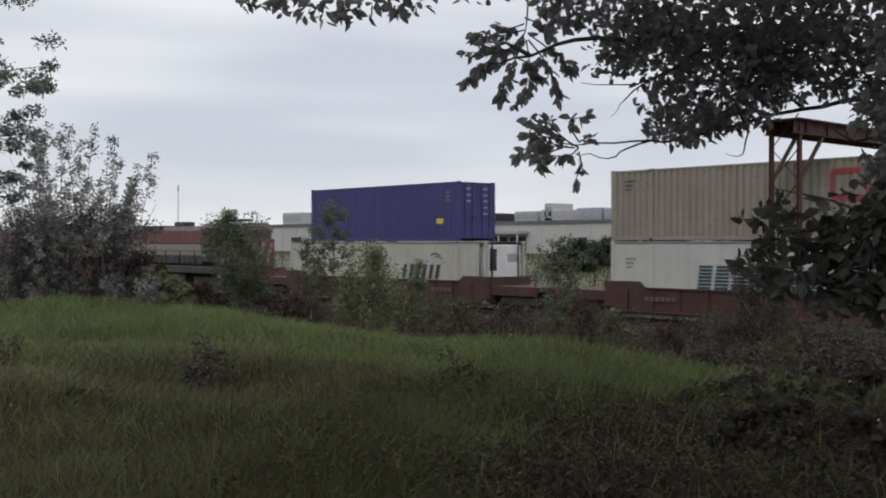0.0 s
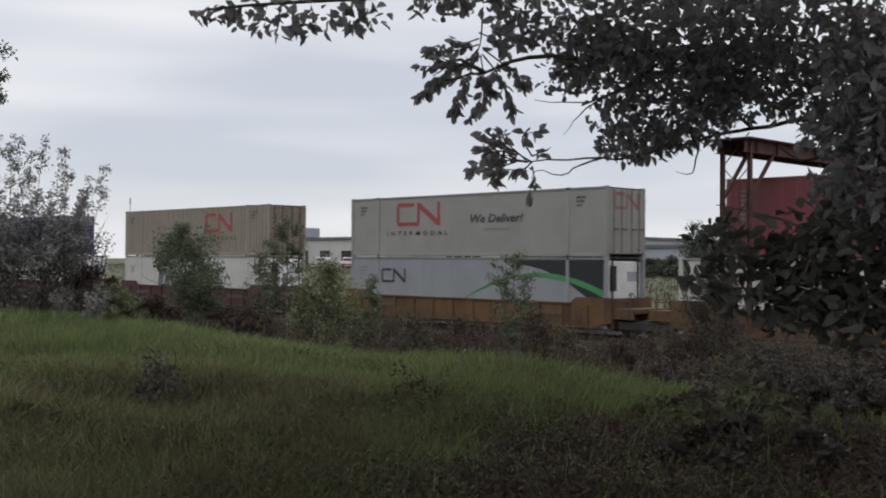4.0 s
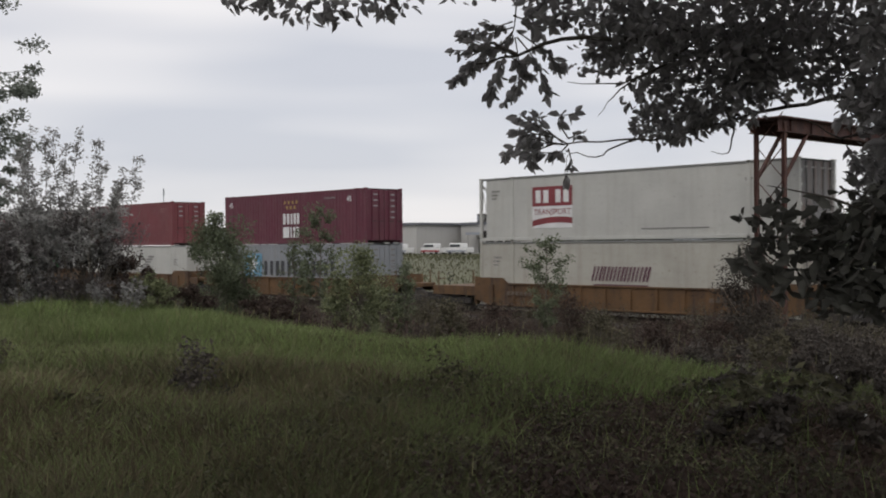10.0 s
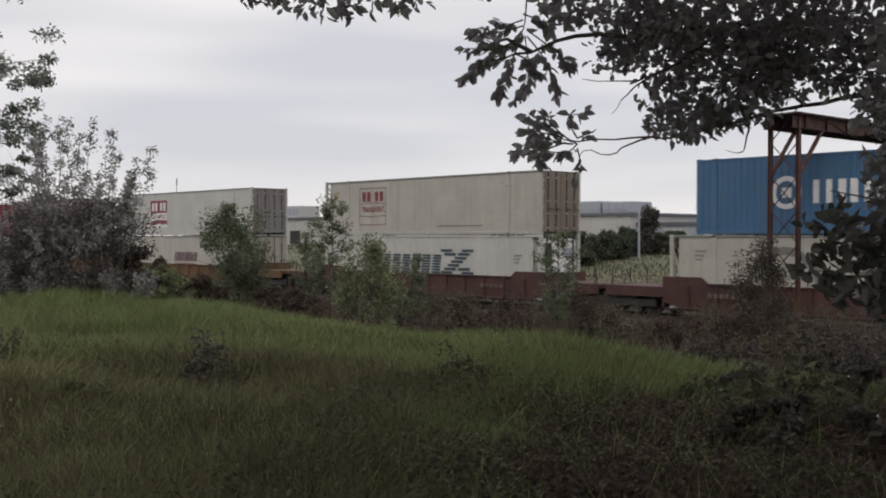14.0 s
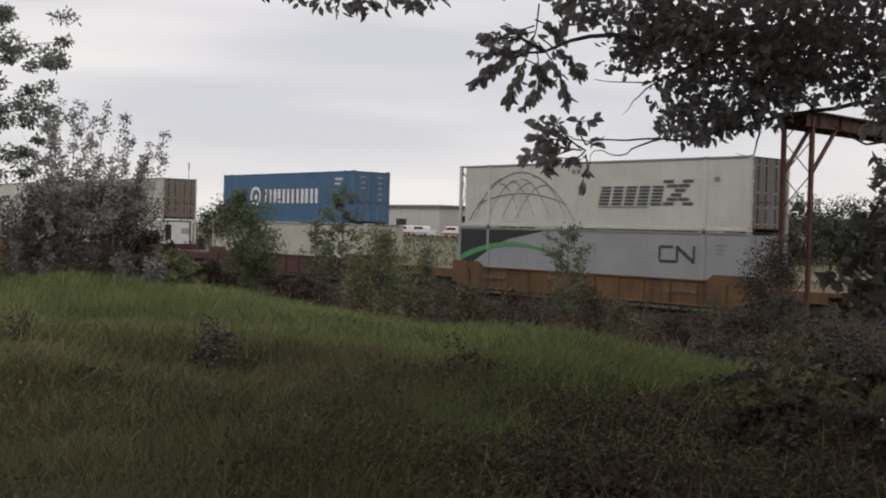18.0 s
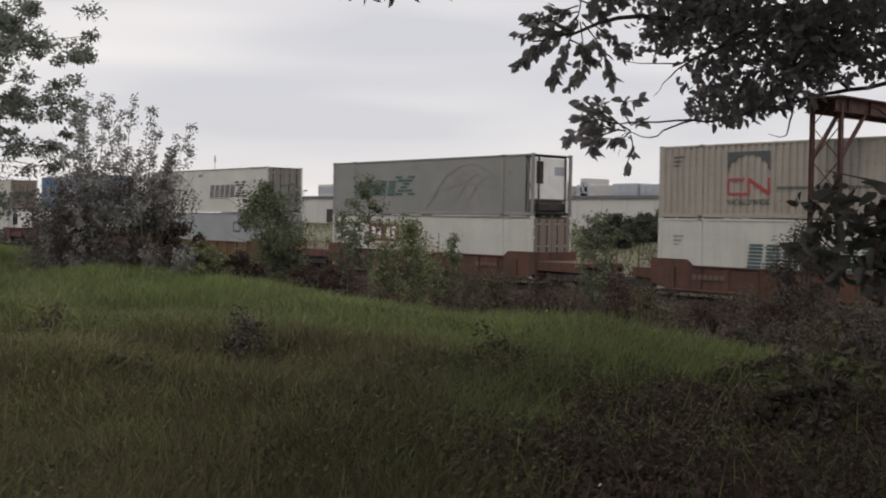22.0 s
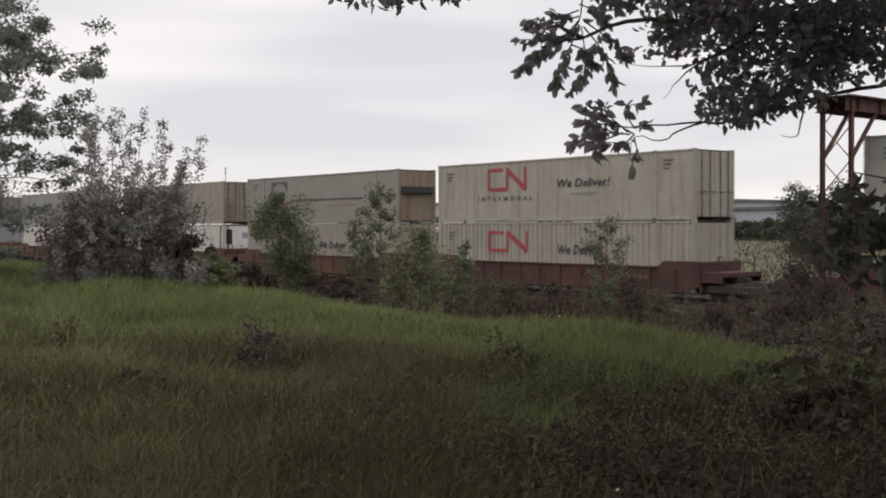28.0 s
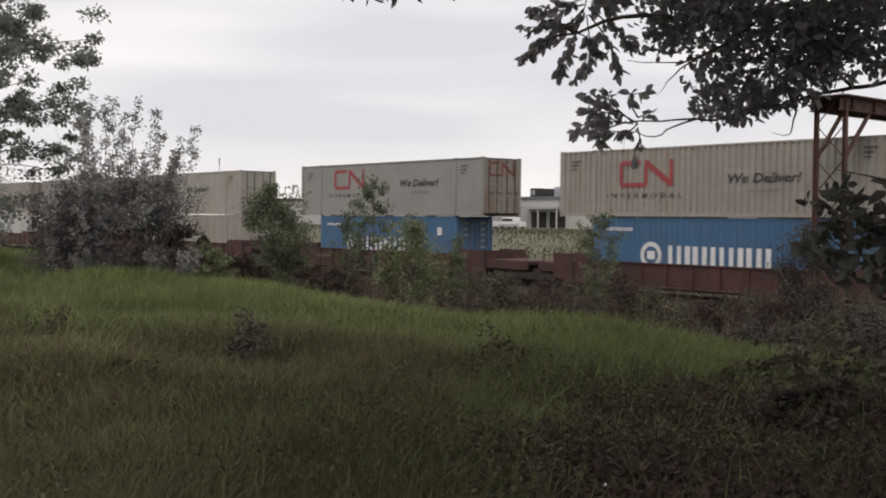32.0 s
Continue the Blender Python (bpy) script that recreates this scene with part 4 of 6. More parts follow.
def build_tree():
    foot = Vector((-1.2, 8.2, 1.45))
    ob = thing("elm_tree", "large dark elm tree with limbs hanging over the view", "tree", Matrix.Translation(foot))

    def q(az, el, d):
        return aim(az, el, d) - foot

    bm = bmesh.new()
    bend(bm, (0, 0, -0.2), (0.25, -0.3, 3.0), 0.24, 0.19, 4, 0.02, 10)
    bend(bm, (0.25, -0.3, 3.0), (0.1, -1.2, 6.2), 0.19, 0.12, 4, 0.03, 10)
    part("trunk", bm, M_BARK, ob)
    limbs = (
        ("limb", 0.013, ((18, 8.5, 6.3), (25.6, 7.3, 5.6), (27.3, 7.0, 5.5), (29.9, 6.6, 5.4), (31.6, 6.3, 5.3), (34.0, 5.7, 5.2), (36.0, 5.2, 5.1), (38.3, 5.2, 5.0), (41.1, 5.1, 5.0), (42.6, 5.4, 5.0))),
        ("limb", 0.024, ((17, 12, 6.2), (25.6, 9.5, 5.6), (28.6, 9.9, 5.5), (32.7, 10.7, 5.3), (36.9, 10.3, 5.1), (41.2, 10.4, 5.0), (43.5, 9.6, 5.0), (45.6, 9.2, 5.0))),
        ("limb", 0.03, ((16, 15, 6.0), (27, 14, 5.5), (38, 14, 5.2), (46, 13.6, 5.0), (52, 13.1, 4.9), (57.8, 12.4, 4.8))),
        ("twig", 0.005, ((37.4, 5.2, 5.05), (38.5, 4.8, 5.0), (39.5, 4.3, 5.0), (40.8, 4.6, 5.0), (41.1, 3.4, 5.0))),
        ("twig", 0.007, ((32.4, 6.3, 5.25), (32.6, 6.0, 5.2), (32.7, 5.1, 5.2), (32.9, 4.4, 5.2), (33.7, 4.5, 5.2))),
        ("twig", 0.009, ((34.2, 10.2, 5.2), (35.7, 9.1, 5.1), (37.4, 8.3, 5.0), (38.6, 8.0, 5.0), (40.9, 8.2, 5.0))),
        ("twig", 0.005, ((37.4, 8.2, 5.0), (38.6, 7.4, 5.0), (39.4, 6.4, 5.0))),
        ("twig", 0.016, ((24.5, 9.0, 5.4), (26.5, 9.9, 5.4), (28.0, 10.6, 5.4), (30.5, 11.2, 5.3))),
        ("twig", 0.014, ((24.5, 7.6, 5.4), (27.0, 8.6, 5.4), (29.6, 8.9, 5.3), (32.0, 8.4, 5.2), (34.0, 8.8, 5.2))),
        ("twig", 0.012, ((24.0, 6.5, 5.3), (26.0, 5.4, 5.2), (27.6, 5.0, 5.2), (29.2, 5.9, 5.2))),
        ("twig", 0.010, ((29.9, 6.6, 5.4), (31.2, 7.6, 5.3), (33.0, 8.0, 5.2))),
        ("twig", 0.012, ((43.5, 9.6, 5.0), (44.8, 10.2, 5.0), (46.2, 9.4, 5.0))),
    )
    for name, r, pts in limbs:
        bm = bmesh.new()
        line = glide([q(*p) for p in pts], 3)
        for p in line[1:-1]:
            p += Vector((random.uniform(-1, 1), random.uniform(-1, 1), random.uniform(-1, 1))) * 0.007
        n = len(line) - 1
        for k in range(n):
            rod(bm, line[k], line[k + 1], r * (1 - 0.85 * k / n), r * (1 - 0.85 * (k + 1) / n), 7)
        part(name, bm, M_BARK, ob)
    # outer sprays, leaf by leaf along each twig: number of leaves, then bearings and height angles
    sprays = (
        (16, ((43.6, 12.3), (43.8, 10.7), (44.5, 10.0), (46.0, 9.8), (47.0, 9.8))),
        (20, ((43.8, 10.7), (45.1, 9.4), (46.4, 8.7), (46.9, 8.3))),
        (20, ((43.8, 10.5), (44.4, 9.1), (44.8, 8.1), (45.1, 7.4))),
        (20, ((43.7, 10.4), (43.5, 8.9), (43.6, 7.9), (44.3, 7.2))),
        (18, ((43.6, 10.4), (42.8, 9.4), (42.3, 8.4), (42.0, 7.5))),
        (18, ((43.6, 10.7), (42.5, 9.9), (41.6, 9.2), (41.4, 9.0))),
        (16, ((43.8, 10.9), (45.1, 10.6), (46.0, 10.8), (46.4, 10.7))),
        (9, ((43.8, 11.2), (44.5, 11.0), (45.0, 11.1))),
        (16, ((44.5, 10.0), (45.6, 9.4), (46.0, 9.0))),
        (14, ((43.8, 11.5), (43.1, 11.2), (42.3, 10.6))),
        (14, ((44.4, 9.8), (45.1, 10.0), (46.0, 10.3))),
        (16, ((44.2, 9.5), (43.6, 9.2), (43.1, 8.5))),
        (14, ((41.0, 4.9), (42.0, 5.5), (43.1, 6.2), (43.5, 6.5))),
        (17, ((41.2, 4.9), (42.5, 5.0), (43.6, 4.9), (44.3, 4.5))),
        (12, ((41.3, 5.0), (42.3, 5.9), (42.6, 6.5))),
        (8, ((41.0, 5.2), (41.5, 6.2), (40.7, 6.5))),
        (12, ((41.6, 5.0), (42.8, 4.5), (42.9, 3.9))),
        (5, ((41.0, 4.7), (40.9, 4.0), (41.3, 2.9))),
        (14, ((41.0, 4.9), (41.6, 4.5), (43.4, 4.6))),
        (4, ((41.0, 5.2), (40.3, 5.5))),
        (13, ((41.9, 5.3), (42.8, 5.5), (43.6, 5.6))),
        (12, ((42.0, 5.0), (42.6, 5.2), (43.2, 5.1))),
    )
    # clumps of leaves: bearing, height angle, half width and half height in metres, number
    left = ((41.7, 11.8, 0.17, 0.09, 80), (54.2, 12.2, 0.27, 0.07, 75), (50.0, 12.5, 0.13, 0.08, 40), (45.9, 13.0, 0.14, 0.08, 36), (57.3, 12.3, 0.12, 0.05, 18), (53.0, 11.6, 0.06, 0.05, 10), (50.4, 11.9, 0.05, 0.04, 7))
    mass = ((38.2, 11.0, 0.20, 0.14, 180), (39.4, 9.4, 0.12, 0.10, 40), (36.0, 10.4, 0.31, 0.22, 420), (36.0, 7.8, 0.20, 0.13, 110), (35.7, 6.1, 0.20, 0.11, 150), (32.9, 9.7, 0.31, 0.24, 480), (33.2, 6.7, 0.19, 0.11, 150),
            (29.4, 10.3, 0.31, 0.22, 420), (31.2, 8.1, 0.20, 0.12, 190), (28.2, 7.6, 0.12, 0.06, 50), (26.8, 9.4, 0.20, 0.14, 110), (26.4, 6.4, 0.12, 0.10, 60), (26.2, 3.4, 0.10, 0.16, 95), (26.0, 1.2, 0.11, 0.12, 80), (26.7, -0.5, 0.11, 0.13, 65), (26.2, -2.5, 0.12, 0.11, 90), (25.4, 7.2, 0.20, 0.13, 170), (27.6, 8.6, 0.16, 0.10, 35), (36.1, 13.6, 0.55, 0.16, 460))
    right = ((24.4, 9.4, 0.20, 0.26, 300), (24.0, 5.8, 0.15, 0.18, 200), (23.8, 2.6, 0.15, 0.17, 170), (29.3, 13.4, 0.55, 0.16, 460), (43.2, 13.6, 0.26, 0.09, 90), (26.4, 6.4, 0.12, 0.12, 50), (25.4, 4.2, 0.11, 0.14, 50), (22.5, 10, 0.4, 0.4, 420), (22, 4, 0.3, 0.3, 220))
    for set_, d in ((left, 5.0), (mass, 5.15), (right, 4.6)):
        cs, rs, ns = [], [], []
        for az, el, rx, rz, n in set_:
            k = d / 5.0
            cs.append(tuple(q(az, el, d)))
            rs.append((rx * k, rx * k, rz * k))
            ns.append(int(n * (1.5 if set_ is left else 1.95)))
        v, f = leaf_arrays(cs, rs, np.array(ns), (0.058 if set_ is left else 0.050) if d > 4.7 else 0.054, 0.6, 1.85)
        if set_ is left:
            rows, outer = [], None
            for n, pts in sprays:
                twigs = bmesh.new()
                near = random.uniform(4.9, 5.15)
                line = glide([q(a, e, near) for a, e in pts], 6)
                for k in range(len(line) - 1):
                    rod(twigs, line[k], line[k + 1], 0.004 - 0.0025 * k / len(line), 0.004 - 0.0025 * (k + 1) / len(line), 4)
                if outer is None:
                    outer = part("outer_bough", twigs, M_BARK, ob, "thin leafy twigs at the end of a limb")
                else:
                    part("twig", twigs, M_BARK, outer)
                n = int(n * 1.7)
                for k in range(n):
                    u = (0.22 + 0.78 * (k + 0.6 * random.random()) / n) * (len(line) - 1)
                    i = min(len(line) - 2, int(u))
                    p = line[i].lerp(line[i + 1], u - i)
                    along = (line[i + 1] - line[i]).normalized()
                    out = along.cross(Vector((0, 0, 1))).normalized() * (1 if k % 2 else -1)
                    way = (along * random.uniform(0.2, 1.0) + out * random.uniform(0.1, 0.8) + Vector((random.uniform(-0.7, 0.7), random.uniform(-0.7, 0.7), random.uniform(-1.15, 0.15)))).normalized()
                    p = p + way * 0.012
                    flank = way.cross(Vector((random.uniform(-1, 1), random.uniform(-1, 1), random.uniform(-0.6, 0.6)))).normalized()
                    lift = way.cross(flank)
                    size = random.uniform(0.040, 0.064)
                    w = size * random.uniform(0.5, 0.66)
                    rows.append([tuple(p + way * (size * c) + flank * (w * b) + lift * (w * abs(b) * 0.5)) for c, b in ((0, 0), (0.32, 0.5), (0.7, 0.4), (1, 0), (0.7, -0.4), (0.32, -0.5))])
            # the leaves that show singly against the sky
            random.shuffle(rows)
            for w in rows[:300]:
                o = raw("leaf", [tuple(Vector(p) - Vector(w[0])) for p in w], [(0, 1, 2, 3), (0, 3, 4, 5)], M_LEAF, outer)
                o.location = w[0]
            i = np.arange(len(rows) - 300) * 6
            two = np.concatenate([np.stack([i, i + 1, i + 2, i + 3], 1), np.stack([i, i + 3, i + 4, i + 5], 1)])
            tagged(fast_mesh("leaf_spray", np.array(rows[300:]).reshape(-1, 3), two, M_LEAF, outer), kind="stuff")
        tagged(fast_mesh("leaf_spray", v, f, M_LEAF, ob), kind="stuff")
    # a low bough of large leaves that sways in the wind
    bm = bmesh.new()
    for r, pts in ((0.014, ((22.0, 6.5, 4.9), (24.5, 3.6, 4.7), (26.5, 1.4, 4.6), (28.6, 0.2, 4.6), (30.6, -0.4, 4.6))), (0.007, ((26.5, 1.4, 4.6), (28.0, 2.0, 4.6), (29.6, 2.4, 4.55), (31.0, 2.7, 4.5))), (0.007, ((25.8, 2.2, 4.6), (26.8, -0.8, 4.5), (28.4, -2.0, 4.5), (29.8, -2.6, 4.5)))):
        line = glide([q(*p) for p in pts], 4)
        for k in range(len(line) - 1):
            rod(bm, line[k], line[k + 1], r * (1 - 0.8 * k / len(line)), r * (1 - 0.8 * (k + 1) / len(line)), 6)
    bough = part("hanging_bough", bm, M_BARK, ob, "low hanging bough with large leaves, shade put into their colour")
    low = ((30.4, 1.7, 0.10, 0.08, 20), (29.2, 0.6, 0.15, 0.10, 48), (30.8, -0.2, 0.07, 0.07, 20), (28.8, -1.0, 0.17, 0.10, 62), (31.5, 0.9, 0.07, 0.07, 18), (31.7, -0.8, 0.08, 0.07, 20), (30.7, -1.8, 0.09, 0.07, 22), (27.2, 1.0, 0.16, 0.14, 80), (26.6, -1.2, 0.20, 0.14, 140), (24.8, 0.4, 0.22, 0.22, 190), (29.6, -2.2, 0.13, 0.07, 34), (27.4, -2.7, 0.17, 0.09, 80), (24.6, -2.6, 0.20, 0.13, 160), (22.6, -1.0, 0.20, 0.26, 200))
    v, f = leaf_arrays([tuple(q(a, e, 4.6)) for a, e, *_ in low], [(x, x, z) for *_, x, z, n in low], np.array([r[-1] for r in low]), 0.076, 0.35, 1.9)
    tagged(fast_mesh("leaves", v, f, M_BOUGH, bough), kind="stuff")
    # the rest of the crown, over and beside the viewer
    # out of view, packed densely to shade the bank below
    cs = [(random.uniform(-5.0, 6), random.uniform(-9.5, 6), random.uniform(3.8, 8.5)) for _ in range(420)]
    cs = [c for c in cs if (Vector(c) + foot - Vector((0, 0, EYE))).length > 2.6 and not (math.degrees(math.atan2(-(c[0] + foot.x), c[1] + foot.y)) > 24 and c[1] + foot.y > 0.4 and (c[2] + foot.z - EYE) < 0.36 * math.hypot(c[0] + foot.x, c[1] + foot.y))]
    v, f = leaf_arrays(cs, [(0.9, 0.9, 0.6)] * len(cs), np.full(len(cs), 110), 0.2, 0.4, 1.7, plain=True)
    tagged(fast_mesh("upper_crown", v, f, M_LEAF, ob), kind="stuff")
    return bough, outer


bough, outer_bough = build_tree()

def build_poplar():
    """A tall tree whose leaves hang in level layers."""
    foot = on_ground(76.5, 34.0)
    ob = thing("poplar_tree", "tall green tree with layered open crown", "tree", Matrix.Translation(foot))
    bm = bmesh.new()
    bend(bm, (0, 0, -0.3), (0.3, 0.2, 5), 0.26, 0.2, 4, 0.02, 10)
    bend(bm, (0.3, 0.2, 5), (0, 0, 13.5), 0.2, 0.05, 5, 0.02, 8)
    part("trunk", bm, M_BARK, ob)
    cs, rs = [], []
    boughs = bmesh.new()
    while len(cs) < 1020:
        a, u = random.uniform(0, math.tau), random.uniform(-1, 1)
        rr = 5.3 * math.sqrt(max(0.0, 1 - u * u)) * math.sqrt(random.uniform(0.1, 1))
        level = 7.2 + 6.8 * u
        c = Vector((rr * math.cos(a), rr * math.sin(a), level + random.uniform(-0.2, 0.2) - rr * 0.12))
        if noise.noise(Vector((c.x * 0.5, c.y * 0.5, c.z * 0.95))) < 0.05:
            continue
        cs.append(tuple(c))
        e = random.uniform(0.22, 0.5)
        rs.append((e, e, e * random.uniform(0.45, 0.75)))
        if len(cs) % 5 == 0:
            bend(boughs, (0.15, 0.1, max(3.0, level - rr * 0.35)), c, 0.03, 0.008, 4, 0.05, 4)
    tagged(part("branchwork", boughs, M_BARK, ob), kind="stuff")
    v, f = leaf_arrays(cs, rs, np.full(len(cs), 115), 0.133, 0.3, plain=True)
    fast_mesh("crown", v, f, M_POPLAR, ob)


build_poplar()


# ---- train: containers ----
def flat(name, polys, y, material, parent, label=""):
    """Painted shapes on the near side: outlines in x and z, 4 mm proud."""
    verts, faces = [], []
    for poly in polys:
        k = len(verts)
        verts += [(x, y, z) for x, z in poly]
        faces.append(tuple(range(k, k + len(poly))))
    return raw(name, verts, faces, material, parent, label)


def rect(x0, x1, z0, z1, slant=0.0):
    return [(x0, z0), (x1, z0), (x1 + slant, z1), (x0 + slant, z1)]


def words(name, body, x, z, height, y, material, parent, width=None, italic=0.0, spacing=1.0):
    cu = bpy.data.curves.new(name, "FONT")
    cu.body, cu.size, cu.shear, cu.resolution_u, cu.offset = body, height / 0.7, italic, 2, height * (0.03 if italic else 0.018)
    cu.space_character = spacing
    tmp = bpy.data.objects.new(name, cu)
    scene.collection.objects.link(tmp)
    me = bpy.data.meshes.new_from_object(tmp.evaluated_get(bpy.context.evaluated_depsgraph_get()))
    bpy.data.objects.remove(tmp)
    xs = [v.co.x for v in me.vertices]
    k = (width / (max(xs) - min(xs))) if width else 1.0
    for v in me.vertices:
        v.co = Vector((x + (v.co.x - min(xs)) * k, y, z + v.co.y))
    me.materials.clear()
    me.materials.append(material)
    ob = new(name, me)
    ob.parent = parent
    return tagged(ob)


def corrugated(L, z0, z1, depth=0.06, pitch=0.3):
    """A trapezoid-ribbed sheet along x, its crests at y = 0."""
    bm = bmesh.new()
    n = max(4, round(L / pitch))
    pitch = L / n
    prof = [(0.0, 0.0), (0.42, 0.0), (0.52, depth), (0.9, depth)]
    pts = [((k + a) * pitch, d) for k in range(n) for a, d in prof] + [(L, 0.0)]
    lo = [bm.verts.new((x, d, z0)) for x, d in pts]
    hi = [bm.verts.new((x, d, z1)) for x, d in pts]
    for k in range(len(pts) - 1):
        bm.faces.new((lo[k], lo[k + 1], hi[k + 1], hi[k]))
    return bm


def sheet(L, z0, z1, prof):
    """One bent sheet along x from a list of x and depth."""
    bm = bmesh.new()
    lo = [bm.verts.new((x, d, z0)) for x, d in prof]
    hi = [bm.verts.new((x, d, z1)) for x, d in prof]
    for k in range(len(prof) - 1):
        bm.faces.new((lo[k], lo[k + 1], hi[k + 1], hi[k]))
    return bm


def ribbed(L, z0, z1, pitch=0.61):
    prof, k = [(0, 0.03)], pitch / 2
    while k < L - 0.1:
        prof += [(k - 0.07, 0.03), (k - 0.045, 0.008), (k + 0.045, 0.008), (k + 0.07, 0.03)]
        k += pitch
    return sheet(L, z0, z1, prof + [(L, 0.03)])


def plated(L, z0, z1):
    """Smooth sheets with narrow lapped seams."""
    prof, k = [(0, 0.03)], 1.22
    while k < L - 0.1:
        prof += [(k - 0.022, 0.03), (k - 0.02, 0.027), (k + 0.02, 0.027), (k + 0.022, 0.03)]
        k += 1.22
    return sheet(L, z0, z1, prof + [(L, 0.03)])


def container(label, size, wall, side="corr", end="doors", end_wall=None, marks=None, group="", left_end="plain", doors_bar=None):
    """A freight container, x from 0 to its length, resting on z = 0; its right end carries doors or a cooling unit."""
    L, W, H = {40: (12.19, 2.44, 2.88), 45: (13.72, 2.5, 2.88), 53: (16.15, 2.59, 2.88)}[size]
    ob = thing("freight_container", label, "container", None, group)
    fw, ew = wall, end_wall or wall
    h = W / 2
    for y in (-h, h - 0.08):
        part("top_rail", one(0, L, y, y + 0.08, H - 0.1, H - 0.02, 0.008), P_MGREY if side == "plate" else fw, ob)
        part("bottom_rail", one(0, L, y, y + 0.08, 0.02, 0.16, 0.008), fw, ob)
    maker = {"corr": corrugated, "rib": ribbed, "plate": plated, "fine": lambda a, b, c: corrugated(a, b, c, 0.032, 0.28)}[side]
    xa, xb = (0.42 if left_end == "frame" else 0.15), (L - 0.52 if end == "reefer" else L - 0.15)
    panel = maker(xb - xa, 0.16, H - 0.1)
    s = part("side_wall", panel, wall, ob)
    s.location = (xa, -h + 0.005, 0)
    t = new("side_wall", s.data)
    t.parent, t.location, t.rotation_euler = ob, (xb, h - 0.005, 0), (0, 0, math.pi)
    for y in (-h + 0.03, h - 0.03):
        if left_end == "frame":
            part("side_brace", beam(bmesh.new(), (0.1, y, 0.7), (0.42, y, 1.5), 0.03, 0.03), fw, ob)
            part("side_brace", beam(bmesh.new(), (0.42, y, 1.5), (0.1, y, 2.6), 0.03, 0.03), fw, ob)
        if end == "reefer":
            part("side_brace", beam(bmesh.new(), (L - 0.1, y, 0.9), (L - 0.5, y, 2.6), 0.03, 0.03), fw, ob)
    inset = (L - 12.19) / 2
    posts = [0.0, L - 0.16] + ([inset, L - inset - 0.16] if size > 40 else [])
    for x in posts:
        for y in (-h, h - 0.1):
            k = 0.006 if 0 < x < L - 0.2 else 0.0
            part("post", one(x, x + 0.16, y - k if y < 0 else y, y + 0.1 if y < 0 else y + 0.1 + k, 0.0, H, 0.008), fw, ob)
    roof = corrugated(L - 0.2, -h + 0.08, h - 0.08, 0.02, 0.4)
    r = part("roof", roof, wall, ob)
    r.matrix_basis = pose(0.1, 0, H - 0.03, -90, 0, 0) @ Matrix.Diagonal((1, 1, -1, 1))
    part("floor", one(0.1, L - 0.1, -h + 0.08, h - 0.08, 0.1, 0.16), M_DARKSTEEL, ob)
    casting = one(0, 0.18, 0, 0.16, 0, 0.12, 0.012)
    first = part("corner_casting", casting, fw, ob)
    first.location = (-0.004, -h - 0.006, -0.004)
    for x in ([-0.004, L - 0.176] + ([inset - 0.01, L - inset - 0.17] if size > 40 else [])):
        for y in (-h - 0.006, h - 0.154):
            for z in (-0.004, H - 0.116):
                if (x, y, z) == tuple(round(v, 6) for v in first.location):
                    continue
                o = first.copy()
                scene.collection.objects.link(o)
                o.location = (x, y, z)
    # the left end
    if left_end == "frame":
        part("recess_wall", one(0.38, 0.43, -h + 0.1, h - 0.1, 0.1, H - 0.1), ew, ob)
        for a, b in (((0.06, -h + 0.05, 0.2), (0.06, h - 0.05, H - 0.2)), ((0.06, h - 0.05, 0.2), (0.06, -h + 0.05, H - 0.2))):
            part("end_brace", beam(bmesh.new(), a, b, 0.05, 0.05), fw, ob)
        part("fuel_tank", one(0.05, 0.34, -h + 0.15, h - 0.5, 0.12, 0.5, 0.03), M_DARKSTEEL, ob)
    else:
        part("end_wall", one(0.05, 0.1, -h + 0.1, h - 0.1, 0.1, H - 0.1), ew, ob)
    # the right end
    if end == "doors":
        for k, y in enumerate((-h + 0.1, 0.01)):
            d = part("door", one(L - 0.07, L - 0.02, y, y + h - 0.11, 0.14, H - 0.1, 0.01), ew, ob)
            for j in (0.28, 0.72):
                yy = y + (h - 0.11) * j
                part("lock_rod", rod(bmesh.new(), (L + 0.015, yy, 0.1), (L + 0.015, yy, H - 0.06), 0.02, 0.02, 8), doors_bar or (M_DARKSTEEL if end_wall else fw), d)
                for z in (0.3, 0.95, 1.5, H - 0.35):
                    part("rod_clamp", one(L - 0.02, L + 0.03, yy - 0.05, yy + 0.05, z - 0.03, z + 0.03), doors_bar or fw, d)
                part("handle", one(L + 0.02, L + 0.045, yy - 0.02, yy + 0.28, 1.12, 1.16), M_DARKSTEEL, d)
            if size == 40 or side in ("corr", "fine"):
                yy = y + (h - 0.11) * 0.5
                tagged(raw("door_print", [(L - 0.016, yy + a, z) for j in range(5) for a, z in ((-0.14, 2.5 - j * 0.3), (0.14, 2.5 - j * 0.3), (0.14, 2.58 - j * 0.3), (-0.14, 2.58 - j * 0.3))], [(j * 4, j * 4 + 1, j * 4 + 2, j * 4 + 3) for j in range(3 + 2 * k)], K_FAINT if wall in (P_BEIGE, P_CREAM, P_BGREY) else K_PRINT, d), kind="stuff")
            for z in (0.5, 1.2, 1.9, 2.4):
                yy = -h + 0.1 if k == 0 else h - 0.1
                part("hinge", one(L - 0.05, L + 0.012, yy - 0.06, yy + 0.06, z - 0.05, z + 0.05), fw, d)
    elif end == "reefer":
        part("end_wall", one(L - 0.5, L - 0.45, -h + 0.1, h - 0.1, 0.1, H - 0.1), ew, ob)
